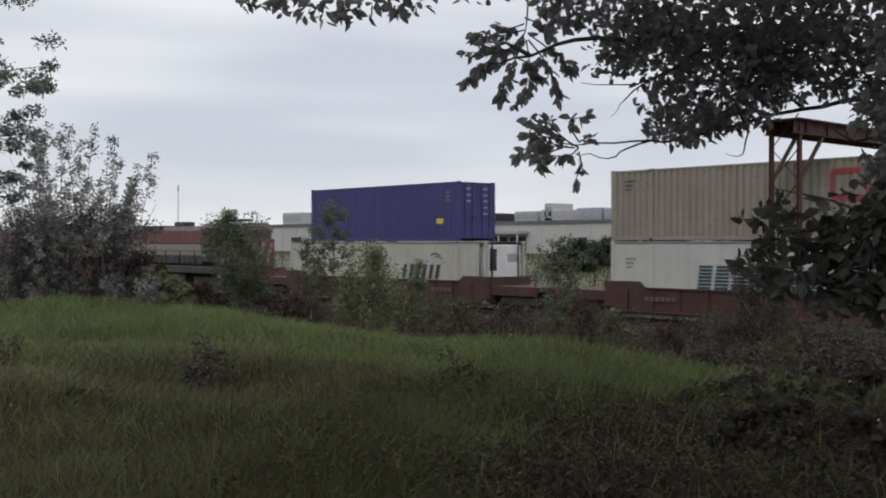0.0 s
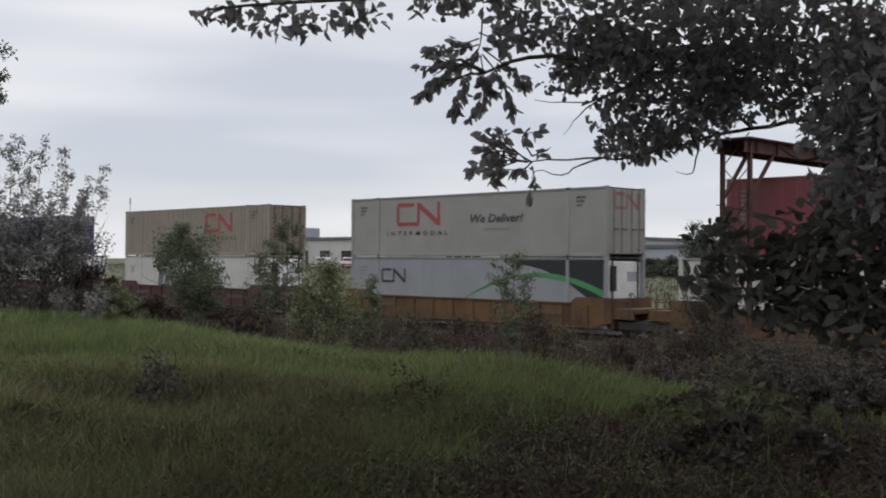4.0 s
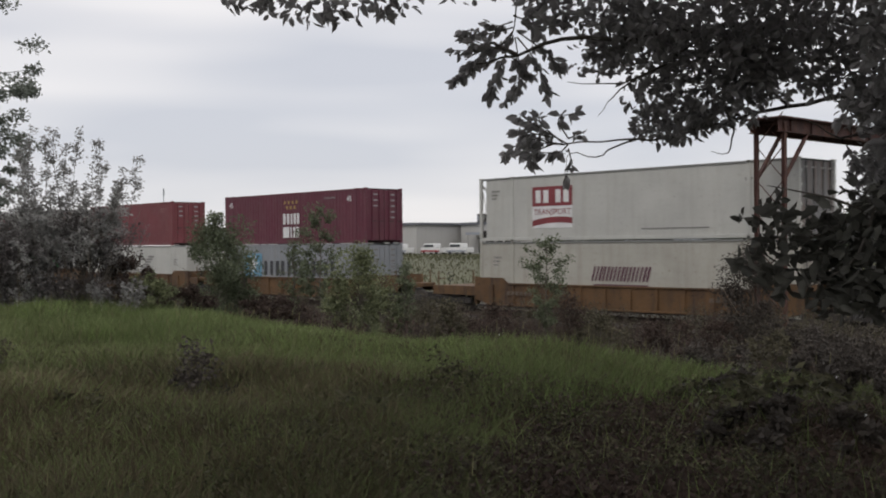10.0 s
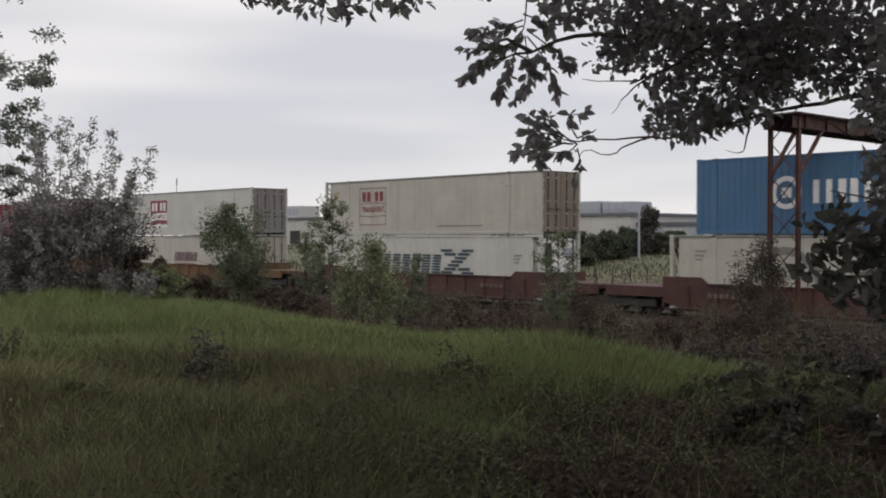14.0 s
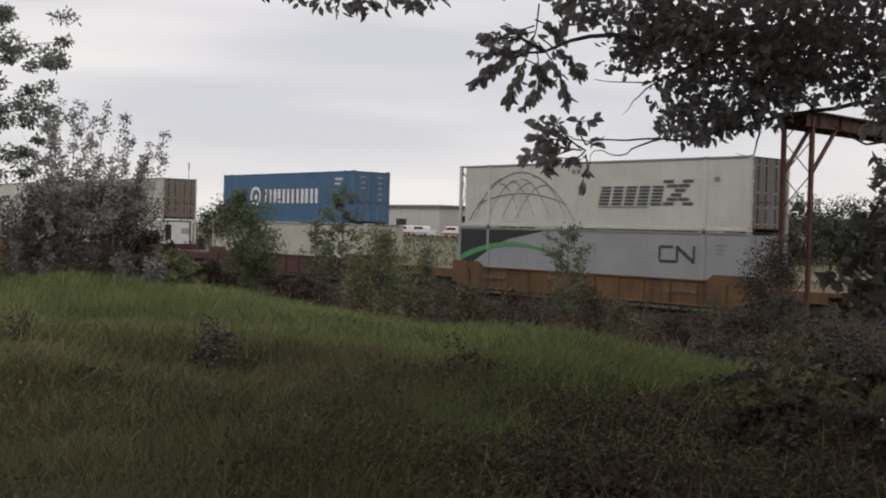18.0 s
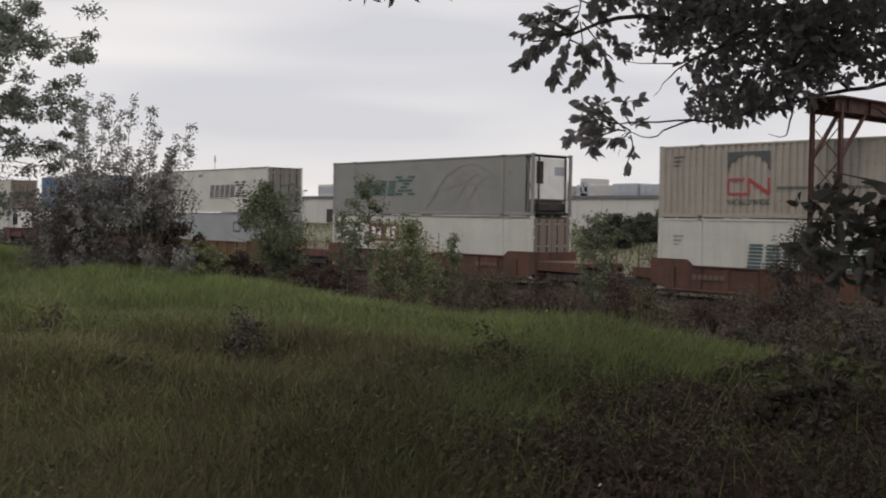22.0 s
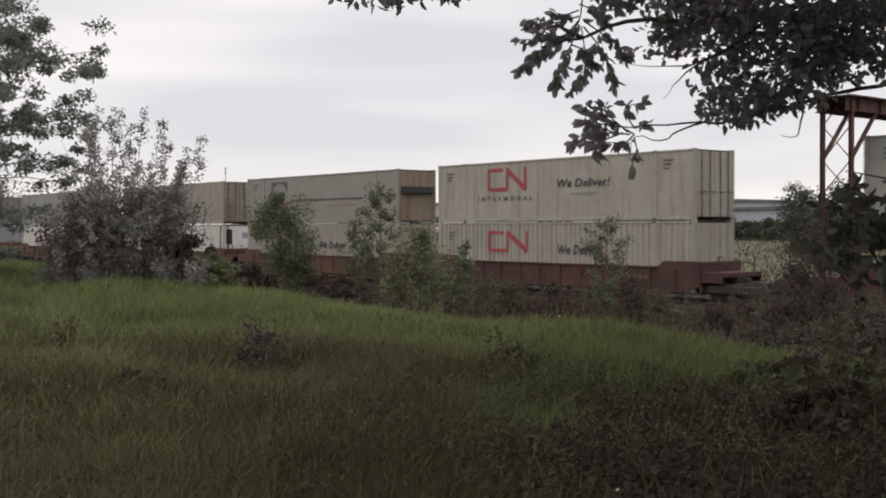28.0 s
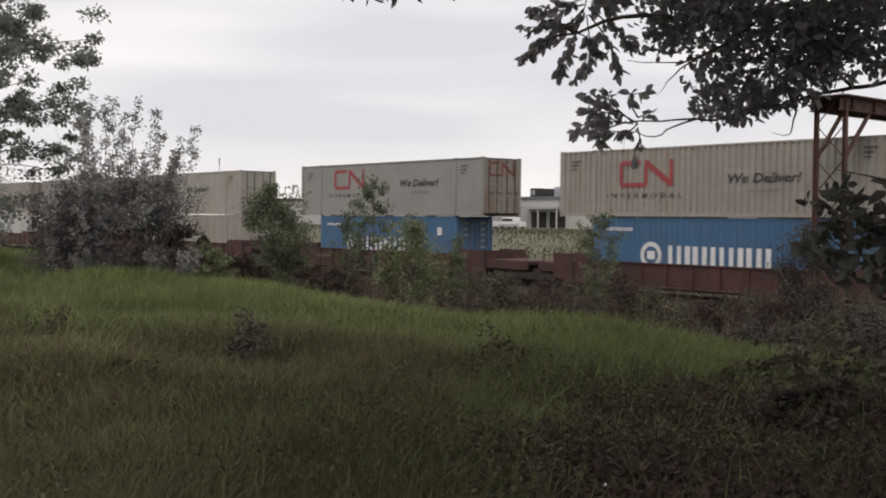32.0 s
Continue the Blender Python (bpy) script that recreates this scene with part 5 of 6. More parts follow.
        u = part("cooling_unit", one(L - 0.45, L - 0.1, -h + 0.18, h - 0.18, 0.75, H - 0.16, 0.05), K_WHITE, ob, "white cooling unit")
        part("grille", one(L - 0.1, L - 0.085, -h + 0.3, -h + 0.75, 1.5, H - 0.35), M_DARKSTEEL, u)
        part("vent", one(L - 0.1, L - 0.085, 0.2, 0.85, 1.9, 2.3), M_WALLG, u)
        part("fuel_tank", one(L - 0.42, L - 0.12, -h + 0.2, h - 0.3, 0.22, 0.6, 0.05), M_DARKSTEEL, ob, "dark fuel tank")
        for y in (-h + 0.4, h - 0.45):
            part("guard_post", one(L - 0.08, L - 0.03, y, y + 0.06, 0.1, H - 0.1), M_DARKSTEEL, ob)
    elif end == "vent":
        part("end_wall", one(L - 0.12, L - 0.06, -h + 0.1, h - 0.1, 0.1, H - 0.1), ew, ob)
        u = part("heater_box", one(L - 0.06, L + 0.18, -h + 0.25, h - 0.25, 1.55, 1.95, 0.03), M_DARKSTEEL, ob, "dark heater box")
    else:
        part("end_wall", one(L - 0.1, L - 0.05, -h + 0.1, h - 0.1, 0.1, H - 0.1), ew, ob)
    ob["length"] = L
    if marks:
        marks(ob, L, -h - (0.001 if side in ("corr", "fine") else -0.02 if side == "plate" else -0.012) - 0.006)
    return ob


# painted marks; x from the left end, z from the floor
def bent_band(x, z, w, h, t):
    """One band of even width bent into an open ring and a zigzag."""
    a, b = x + w * 0.41, x + w * 0.48
    return [rect(x, x + t, z + t, z + h - t), [(x + t * 0.6, z), (b + t * 0.6, z), (b + t, z + t), (x, z + t)], [(x, z + h - t), (a, z + h - t), (a, z + h), (x + t * 0.6, z + h)],
            rect(b, b + t, z + t, z + h), [(b + t, z + h), (b + t, z + h - t * 1.7), (x + w - t, z), (x + w - t, z + t * 1.7)], rect(x + w - t, x + w, z, z + h)]


def ribbon(ob, x, z, w, h, y, m, t=None):
    flat("painted_ribbon", bent_band(x, z, w, h, t or h * 0.16), y, m, ob)


def end_ribbon(ob, L, z, m):
    """The same band on the doors of the right end."""
    polys = bent_band(-0.85, z, 1.7, 0.7, 0.12)
    verts = [(L - 0.014, u, v) for p in polys for u, v in p]
    raw("painted_ribbon", verts, [tuple(range(i * 4, i * 4 + 4)) for i in range(len(polys))], m, ob)


def striped(ob, x, z, w, h, n, y, m, tail=True, slant=0.12, rows=7):
    """A run of blocks cut into level stripes, ending in a taller slanted block."""
    wl = w * (0.72 if tail else 1.0) / n
    for k in range(n):
        polys = []
        for j in range(rows):
            z0 = z + h * j / rows
            s = slant * h * j / rows
            polys.append(rect(x + k * wl + s, x + k * wl + wl * 0.8 + s, z0, z0 + h / rows * 0.72))
        tagged(flat("striped_block", polys, y, m, ob), kind="stuff")
    if tail:
        x0, hh, polys = x + w * 0.73, h * 1.3, []
        for j in range(rows):
            z0 = z + hh * j / rows
            c = j / (rows - 1) - 0.5
            polys.append(rect(x0 + w * (0.13 + 0.2 * c) - w * 0.05, x0 + w * (0.13 + 0.2 * c) + w * 0.06, z0, z0 + hh / rows * 0.7))
            if abs(c) > 0.2:
                polys.append(rect(x0 + w * (0.13 - 0.2 * c) - w * 0.05, x0 + w * (0.13 - 0.2 * c) + w * 0.06, z0, z0 + hh / rows * 0.7))
        tagged(flat("striped_cross", polys, y, m, ob), kind="stuff")


def blocks(ob, x, z, w, h, n, y, m, slant=0.0):
    """Plain bars in place of a name."""
    wl = w / n
    for k in range(n):
        a, q = x + k * wl, wl * (0.24, 0.3, 0.27)[k % 3]
        flat("painted_bar", [rect(a, a + q, z, z + h, slant * h), rect(a + wl * 0.76 - q, a + wl * 0.76, z, z + h, slant * h)], y, m, ob)


def lines(ob, x, z, y, m, rows=((0.5, 0.09), (0.4, 0.09), (0.3, 0.07))):
    """Unreadable small print as bars."""
    polys = []
    for w, h in rows:
        k = x
        while k < x + w:
            polys.append(rect(k, min(x + w, k + 0.09), z - h, z))
            k += 0.13
        z -= h * 1.9
    tagged(flat("small_print", polys, y, m, ob), kind="stuff")


def disc(cx, cz, r0, r1, n=28, a0=0.0, a1=math.tau):
    out = []
    for k in range(n):
        p, q = a0 + (a1 - a0) * k / n, a0 + (a1 - a0) * (k + 1) / n
        out.append([(cx + r0 * math.cos(p), cz + r0 * math.sin(p)), (cx + r1 * math.cos(p), cz + r1 * math.sin(p)), (cx + r1 * math.cos(q), cz + r1 * math.sin(q)), (cx + r0 * math.cos(q), cz + r0 * math.sin(q))])
    return out


def arc_band(x0, z0, x1, z1, bow, t, n=18, t1=None):
    out = []
    for k in range(n):
        u, w = k / n, (k + 1) / n
        pa = [(x0 + (x1 - x0) * s, z0 + (z1 - z0) * s + bow * 4 * s * (1 - s)) for s in (u, w)]
        ta = [t + ((t1 if t1 is not None else t) - t) * s for s in (u, w)]
        out.append([pa[0], pa[1], (pa[1][0], pa[1][1] + ta[1]), (pa[0][0], pa[0][1] + ta[0])])
    return out


def m_intermodal(x=3.5, w=2.9, slogan=None, z=1.45, on_doors=None):
    def go(ob, L, y):
        ink = K_BLACK
        ribbon(ob, x, z, w, 1.1, y, K_RED)
        words("painted_word", "INTERMODAL", x - 0.68, z - 0.45, 0.2, y, ink, ob, w * 1.4, spacing=1.9)
        if slogan:
            words("painted_slogan", "We Deliver!", slogan, z + 0.08, 0.36, y, ink, ob, 3.2, 0.2)
            lines(ob, slogan + 0.9, z - 0.18, y, K_FAINT, ((1.5, 0.09),))
        if on_doors:
            end_ribbon(ob, L, 1.95, on_doors)
        lines(ob, 0.75, 2.45, y, ink)
        lines(ob, L - 1.6, 2.5, y, ink)
    return go


def m_worldwide(x=3.3, z=0.87, bar=1.25):
    def go(ob, L, y):
        arc = [(x + 0.95 - 0.95 * math.cos(math.pi * k / 16), z + 0.72 + 0.82 * math.sin(math.pi * k / 16)) for k in range(17)]
        flat("painted_arch", [[arc[k], arc[k + 1], (arc[k + 1][0], z + 1.66), (arc[k][0], z + 1.66)] for k in range(16)], y, K_DIM, ob)
        ribbon(ob, x, z, 1.9, 0.66, y, K_RED)
        words("painted_word", "WORLDWIDE", x, z - 0.36, 0.22, y, K_BLACK, ob, 1.9)
        lines(ob, x + 2.2, bar + 0.0, y, K_DIM, ((7.6, 0.12),))
        flat("painted_stripe", [rect(x + 6.2, x + 9.4, bar - 0.46, bar - 0.39)], y, K_PINK, ob)
        lines(ob, 0.75, 2.45, y, K_BLACK)
    return go


def m_deliver_low(ob, L, y):
    ribbon(ob, 3.78, 1.45, 2.8, 1.0, y, K_RED)
    words("painted_slogan", "We Deliver!", 8.5, 1.42, 0.42, y, K_BLACK, ob, 2.75, 0.2)
    lines(ob, 0.9, 2.4, y, K_BLACK)


def m_track(x=4.25, col=K_NAVY, w=7.4):
    def go(ob, L, y):
        striped(ob, x, 1.02, w, 0.95, 7, y, col)
        lines(ob, L - 1.7, 2.0, y, K_FAINT)
        lines(ob, 0.8, 2.2, y, K_FAINT)
    return go


def m_hr(label_red, x=2.6):
    def go(ob, L, y):
        if label_red:
            flat("painted_panel", [rect(x, x + 2.3, 0.55, 2.35)], y + 0.003, K_WHITE, ob)
            flat("painted_panel", [rect(x, x + 2.3, 1.5, 2.35)], y, K_DKRED, ob)
            for a in (0.2, 1.35):
                flat("painted_bar", [rect(x + a, x + a + 0.3, 1.65, 2.2), rect(x + a + 0.45, x + a + 0.75, 1.65, 2.2)], y - 0.003, K_WHITE, ob)
            words("painted_word", "TRANSPORT", x + 0.1, 1.13, 0.25, y, K_DKRED, ob, 2.1)
            flat("painted_swoosh", arc_band(x, 0.62, x + 2.3, 0.72, 0.1, 0.26), y, K_DKRED, ob)
        else:
            flat("painted_frame", [rect(x, x + 2.2, 2.42, 2.45), rect(x, x + 0.03, 0.55, 2.42), rect(x + 2.17, x + 2.2, 0.55, 2.42), rect(x, x + 2.2, 0.52, 0.55)] + arc_band(x, 1.6, x + 2.2, 1.6, 0.05, 0.03) + arc_band(x, 1.0, x + 2.2, 1.0, -0.05, 0.03), y, K_DKRED, ob)
            for a in (0.25, 1.3):
                flat("painted_bar", [rect(x + a, x + a + 0.27, 1.75, 2.25), rect(x + a + 0.4, x + a + 0.68, 1.75, 2.25)], y, K_DKRED, ob)
            words("painted_word", "TRANSPORT", x + 0.2, 1.2, 0.28, y, K_DKRED, ob, 1.85)
        flat("painted_stripe", [rect(9.2, 12.4, 0.42, 0.46)], y, K_FAINT, ob)
        lines(ob, 0.8, 2.3, y, K_GOLD if not label_red else K_FAINT)
        lines(ob, L - 2.2, 2.25, y, K_FAINT, ((0.3, 0.12),))
    return go


def m_hr_low(ob, L, y):
    x = 3.55
    flat("painted_panel", [rect(x, x + 2.6, 1.45, 2.4)], y, K_BRICK, ob)
    for a in (0.22, 1.5):
        flat("painted_bar", [rect(x + a, x + a + 0.32, 1.6, 2.25), rect(x + a + 0.5, x + a + 0.84, 1.6, 2.25)], y - 0.003, K_WHITE, ob)
    words("painted_word", "TRANSPORT", x + 0.2, 1.13, 0.22, y, K_BRICK, ob, 2.2)
    for k in (7.2, 8.4, 9.4, 10.6):
        flat("painted_mark", [rect(k, k + 0.09, 1.0, 2.0)], y, K_FAINT, ob)


def m_globe(flip=False):
    def go(ob, L, y):
        x0 = 0.75 if not flip else 8.4
        w = 6.7
        polys = [arc_band(x0, 0.25, x0 + w, 0.25, 2.2, 0.06, 26)]
        for k in range(4):
            polys.append(arc_band(x0 + 0.4 + k * 0.9, 0.35, x0 + 2.2 + k * 0.95, 2.2 - 0.12 * k, 0.45, 0.048, 12))
            polys.append(arc_band(x0 + w - 0.5 - k * 0.95, 0.35, x0 + w - 2.6 - k * 0.7, 2.25 - 0.1 * k, 0.45, 0.048, 12))
        polys.append(arc_band(x0 + 0.5, 1.0, x0 + w - 0.5, 1.0, 0.5, 0.048, 14))
        for k, band in enumerate(polys):
            flat("painted_line", band, y - 0.0004 * k, K_FAINT, ob)
        xt = 8.75 if not flip else 2.05
        striped(ob, xt, 1.0, 4.7 if not flip else 5.3, 0.82, 5, y, K_DIM if not flip else K_GREEN, True, 0.2, 6)
        flat("painted_stripe", [rect(xt, xt + 2.6, 0.9, 0.95)], y, K_FAINT, ob)
        for a, b, c, d in ((7.2, 7.4, 2.35, 2.55), (7.5, 7.7, 2.35, 2.55), (14.5, 14.75, 1.9, 2.1)):
            flat("painted_mark", [rect(a, b, c, d)], y, K_FAINT, ob)
    return go


def m_blue_word(ob, L, y):
    flat("painted_ring", disc(3.85, 1.5, 0.42, 0.6, 24), y, K_WHITE, ob)
    flat("painted_bar", [rect(3.65, 4.05, 1.32, 1.68)], y, K_WHITE, ob)
    blocks(ob, 4.9, 1.1, 5.7, 0.82, 6, y, K_WHITE)
    lines(ob, L - 1.7, 2.5, y, K_WHITE, ((0.7, 0.14), (0.45, 0.14)))


def m_blue_low(ob, L, y):
    flat("painted_ring", disc(3.2, 1.33, 0.36, 0.55, 24), y, K_WHITE, ob)
    flat("painted_bar", [rect(3.0, 3.4, 1.16, 1.5)], y, K_WHITE, ob)
    blocks(ob, 4.1, 0.98, 5.0, 0.75, 6, y, K_WHITE)
    lines(ob, 0.7, 2.45, y, K_WHITE, ((1.5, 0.14),))
    flat("painted_plate", [rect(L - 1.5, L - 1.15, 1.9, 2.3)], y, K_WHITE, ob)


def m_swoosh(flip=False):
    def go(ob, L, y):
        def fx(v):
            return L - v if flip else v

        def mirror(polys):
            return [[(fx(a), b) for a, b in (reversed(p) if flip else p)] for p in polys]
        flat("painted_field", mirror([[(0.2, 0.9), (0.9, 1.15), (2.2, 1.9), (3.4, 2.35), (5.6, 2.75), (0.2, 2.75)]]), y, K_DGREEN, ob)
        flat("painted_swoosh", mirror(arc_band(0.2, 1.25, 8.2, 0.9, 0.95, 0.28, 22, 0.04)), y - 0.003, K_LEAF, ob)
        ribbon(ob, 11.95 if not flip else 2.35, 1.62, 1.75, 0.68, y, K_BLACK)
        lines(ob, L - 1.5 if not flip else 0.8, 2.4, y, K_FAINT)
    return go


def m_star(ob, L, y):
    flat("painted_square", [rect(2.1, 4.0, 1.0, 2.35)], y, K_SKY, ob)
    star = []
    for k in range(7):
        a = math.tau * k / 7 + 0.2
        star.append([(3.05, 1.7), (3.05 + 0.2 * math.cos(a - 0.45), 1.7 + 0.2 * math.sin(a - 0.45)), (3.05 + 0.72 * math.cos(a), 1.7 + 0.72 * math.sin(a)), (3.05 + 0.2 * math.cos(a + 0.45), 1.7 + 0.2 * math.sin(a + 0.45))])
    flat("painted_star", star, y - 0.003, K_WHITE, ob)
    blocks(ob, 4.25, 1.1, 7.0, 0.82, 6, y, K_BLACK)


def m_square_word(ob, L, y):
    x = 6.2
    for k in range(4):
        flat("painted_star", [rect(x + 0.1 + k * 0.38, x + 0.28 + k * 0.38, 2.25, 2.43)], y, K_GOLD, ob)
    for k in range(3):
        flat("painted_star", [rect(x + 0.3 + k * 0.38, x + 0.48 + k * 0.38, 1.95, 2.13)], y, K_GOLD, ob)
    for a, b, z in ((0, 0.26, 1.1), (0.38, 0.62, 1.1), (0.76, 0.92, 1.1), (1.04, 1.26, 1.1), (1.36, 1.58, 1.1), (0, 0.6, 0.35), (0.72, 0.86, 0.35), (0.98, 1.18, 0.35), (1.27, 1.56, 0.35)):
        flat("painted_bar", [rect(x + a, x + b, z, z + 0.6)], y, K_WHITE, ob)
    words("painted_number", "45", 0.5, 2.2, 0.3, y, K_WHITE, ob)
    words("painted_number", "45", L - 1.6, 2.2, 0.3, y, K_WHITE, ob)
    lines(ob, L - 3.6, 2.5, y, K_FAINT, ((1.0, 0.1),))


def m_box_red(ob, L, y):
    lines(ob, L - 1.5, 2.45, y, K_PINK, ((0.7, 0.1), (0.5, 0.08)))
    flat("painted_mark", [rect(0.62, 0.8, 2.36 - k * 0.17, 2.46 - k * 0.17) for k in range(8)], y, K_FAINT, ob)


def m_violet(ob, L, y):
    flat("yellow_plate", [rect(L - 1.6, L - 1.1, 0.85, 1.1)], y, K_YELLOW, ob)
    lines(ob, L - 0.9, 2.4, y, K_FAINT, ((0.3, 0.1), (0.3, 0.1), (0.3, 0.1)))


def m_bird(ob, L, y):
    blocks(ob, 10.0, 1.05, 3.0, 0.7, 3, y, K_BLACK, 0.25)
    flat("painted_swoosh", arc_band(12.2, 2.15, 13.3, 1.8, 0.25, 0.1, 10, 0.02) + arc_band(12.5, 2.05, 13.1, 1.75, 0.2, 0.08, 8, 0.02), y, K_NAVY, ob)
    flat("painted_stripe", [rect(10.0, 13.0, 0.86, 0.92)], y, K_FAINT, ob)


def m_script(ob, L, y):
    blocks(ob, 6.6, 1.2, 3.0, 0.6, 8, y, K_PLUM, 0.3)
    flat("painted_stripe", [rect(6.7, 9.5, 0.95, 1.07, 0.03)], y, K_PLUM, ob)
    lines(ob, 0.9, 2.2, y, K_FAINT)


def m_arch(ob, L, y):
    flat("painted_arch", disc(5.0, 0.9, 1.25, 1.55, 18, 0.15, math.pi - 0.15), y, K_FAINT, ob)
    lines(ob, 8.0, 0.85, y, K_FAINT, ((4.0, 0.08),))
    lines(ob, 1.2, 2.3, y, K_FAINT)


# ---- train: well cars ----
def well_car(label, paint_mat, length, trucks=(True, True)):
    """A deep-floored container wagon, centred on x = 0 over the rails."""
    ob = thing("well_car", label, "railway wagon", None, "well cars of the train")
    half = 8.35
    for s in (-1, 1):
        y = s * 1.37
        bm = bmesh.new()
        zt = 1.32
        out = [(-half, 0.62), (-half + 0.8, 0.42), (half - 0.8, 0.42), (half, 0.62), (half, 1.62), (half - 1.8, 1.62), (half - 2.2, zt), (-half + 2.2, zt), (-half + 1.8, 1.62), (-half, 1.62)]
        a = [bm.verts.new((x, y, z)) for x, z in out]
        b = [bm.verts.new((x, y - s * 0.05, z)) for x, z in out]
        bm.faces.new(a if s < 0 else a[::-1])
        bm.faces.new(b[::-1] if s < 0 else b)
        n = len(out)
        for k in range(n):
            bm.faces.new((a[k], b[k], b[(k + 1) % n], a[(k + 1) % n]))
        bmesh.ops.recalc_face_normals(bm, faces=bm.faces)
        sill = part("side_sill", bm, paint_mat, ob)
        part("top_chord", one(-half + 2.1, half - 2.1, y - 0.06, y + 0.06, zt, zt + 0.07, 0.01), paint_mat, sill)
        part("bottom_chord", one(-half + 0.8, half - 0.8, y - 0.08, y + 0.06, 0.36, 0.43, 0.01), paint_mat, sill)
        for k in range(12):
            x = -half + 1.2 + k * (2 * half - 2.4) / 11
            part("stiffener", one(x - 0.05, x + 0.05, y - (0.08 if s < 0 else 0), y + (0.08 if s > 0 else 0), 0.44, zt - 0.02), paint_mat, sill)
        tagged(flat("stencil", [rect(-6.2 + k * 0.26, -6.02 + k * 0.26, 0.85, 1.03) for k in range(6)] + [rect(4.4 + k * 0.3, 4.6 + k * 0.3, 0.85, 1.02) for k in range(5)], y - 0.085 if s < 0 else y + 0.085, K_STENCIL, sill), kind="stuff")
    part("well_floor", one(-half, half, -1.3, 1.3, 0.3, 0.37), M_DARKSTEEL, ob)
    for s, has in ((-1, trucks[0]), (1, trucks[1])):
        e = s * length / 2
        x0, x1 = sorted((s * half, e - s * 0.35))
        part("end_platform", one(x0, x1, -1.25, 1.25, 1.0, 1.2, 0.02), paint_mat, ob)
        for y in (-1.3, 1.25):
            part("end_apron", one(x0, x1, y, y + 0.05, 0.78, 1.2, 0.01), paint_mat, ob)
        part("bulkhead", one(s * half - 0.05, s * half + 0.05, -1.32, 1.32, 0.4, 1.6), paint_mat, ob)
        part("draft_beam", one(x0, x1, -0.3, 0.3, 0.75, 1.0), paint_mat, ob)
        part("coupler", one(min(e, e - s * 0.5), max(e, e - s * 0.5), -0.13, 0.13, 0.72, 0.98, 0.03), M_DARKSTEEL, ob)
        for y in (-1.2, 1.14):
            r = part("handrail", one(e - s * 0.6 - 0.02, e - s * 0.6 + 0.02, y, y + 0.05, 1.2, 1.85), paint_mat, ob)
            part("ladder_rung", one(min(e - s * 0.6, e - s * 1.1), max(e - s * 0.6, e - s * 1.1), y, y + 0.04, 1.5, 1.54), paint_mat, r)
        bm = bmesh.new()
        for k in range(14):
            a, b = math.tau * k / 14, math.tau * (k + 1) / 14
            rod(bm, (e - s * 0.9, -0.7 + 0.22 * math.cos(a), 1.6 + 0.22 * math.sin(a)), (e - s * 0.9, -0.7 + 0.22 * math.cos(b), 1.6 + 0.22 * math.sin(b)), 0.016, 0.016, 5)
        for k in range(3):
            rod(bm, (e - s * 0.9, -0.7, 1.6), (e - s * 0.9, -0.7 + 0.22 * math.cos(k * 2.1), 1.6 + 0.22 * math.sin(k * 2.1)), 0.012, 0.012, 4)
        rod(bm, (e - s * 0.9, -0.7, 1.2), (e - s * 0.9, -0.7, 1.6), 0.02, 0.02, 5)
        part("brake_wheel", bm, M_DARKSTEEL, ob)
        if has:
            c = e - s * (1.55 if length > 20.5 else 0.0)
            tr = part("truck_frame", box(box(one(c - 1.25, c + 1.25, -1.15, -0.98, 0.35, 0.7, 0.04), c - 1.25, c + 1.25, 0.98, 1.15, 0.35, 0.7, 0.04), c - 0.25, c + 0.25, -1.1, 1.1, 0.45, 0.75), M_DARKSTEEL, ob)
            for dx in (-0.88, 0.88):
                for y in (-0.82, 0.69):
                    bm = bmesh.new()
                    rod(bm, (c + dx, y, 0.455), (c + dx, y + 0.13, 0.455), 0.455, 0.455, 20)
                    part("wheel", bm, M_GRIMY, tr)
                part("axle", rod(bmesh.new(), (c + dx, -1.05, 0.455), (c + dx, 1.05, 0.455), 0.08, 0.08, 8), M_DARKSTEEL, tr)
    return ob


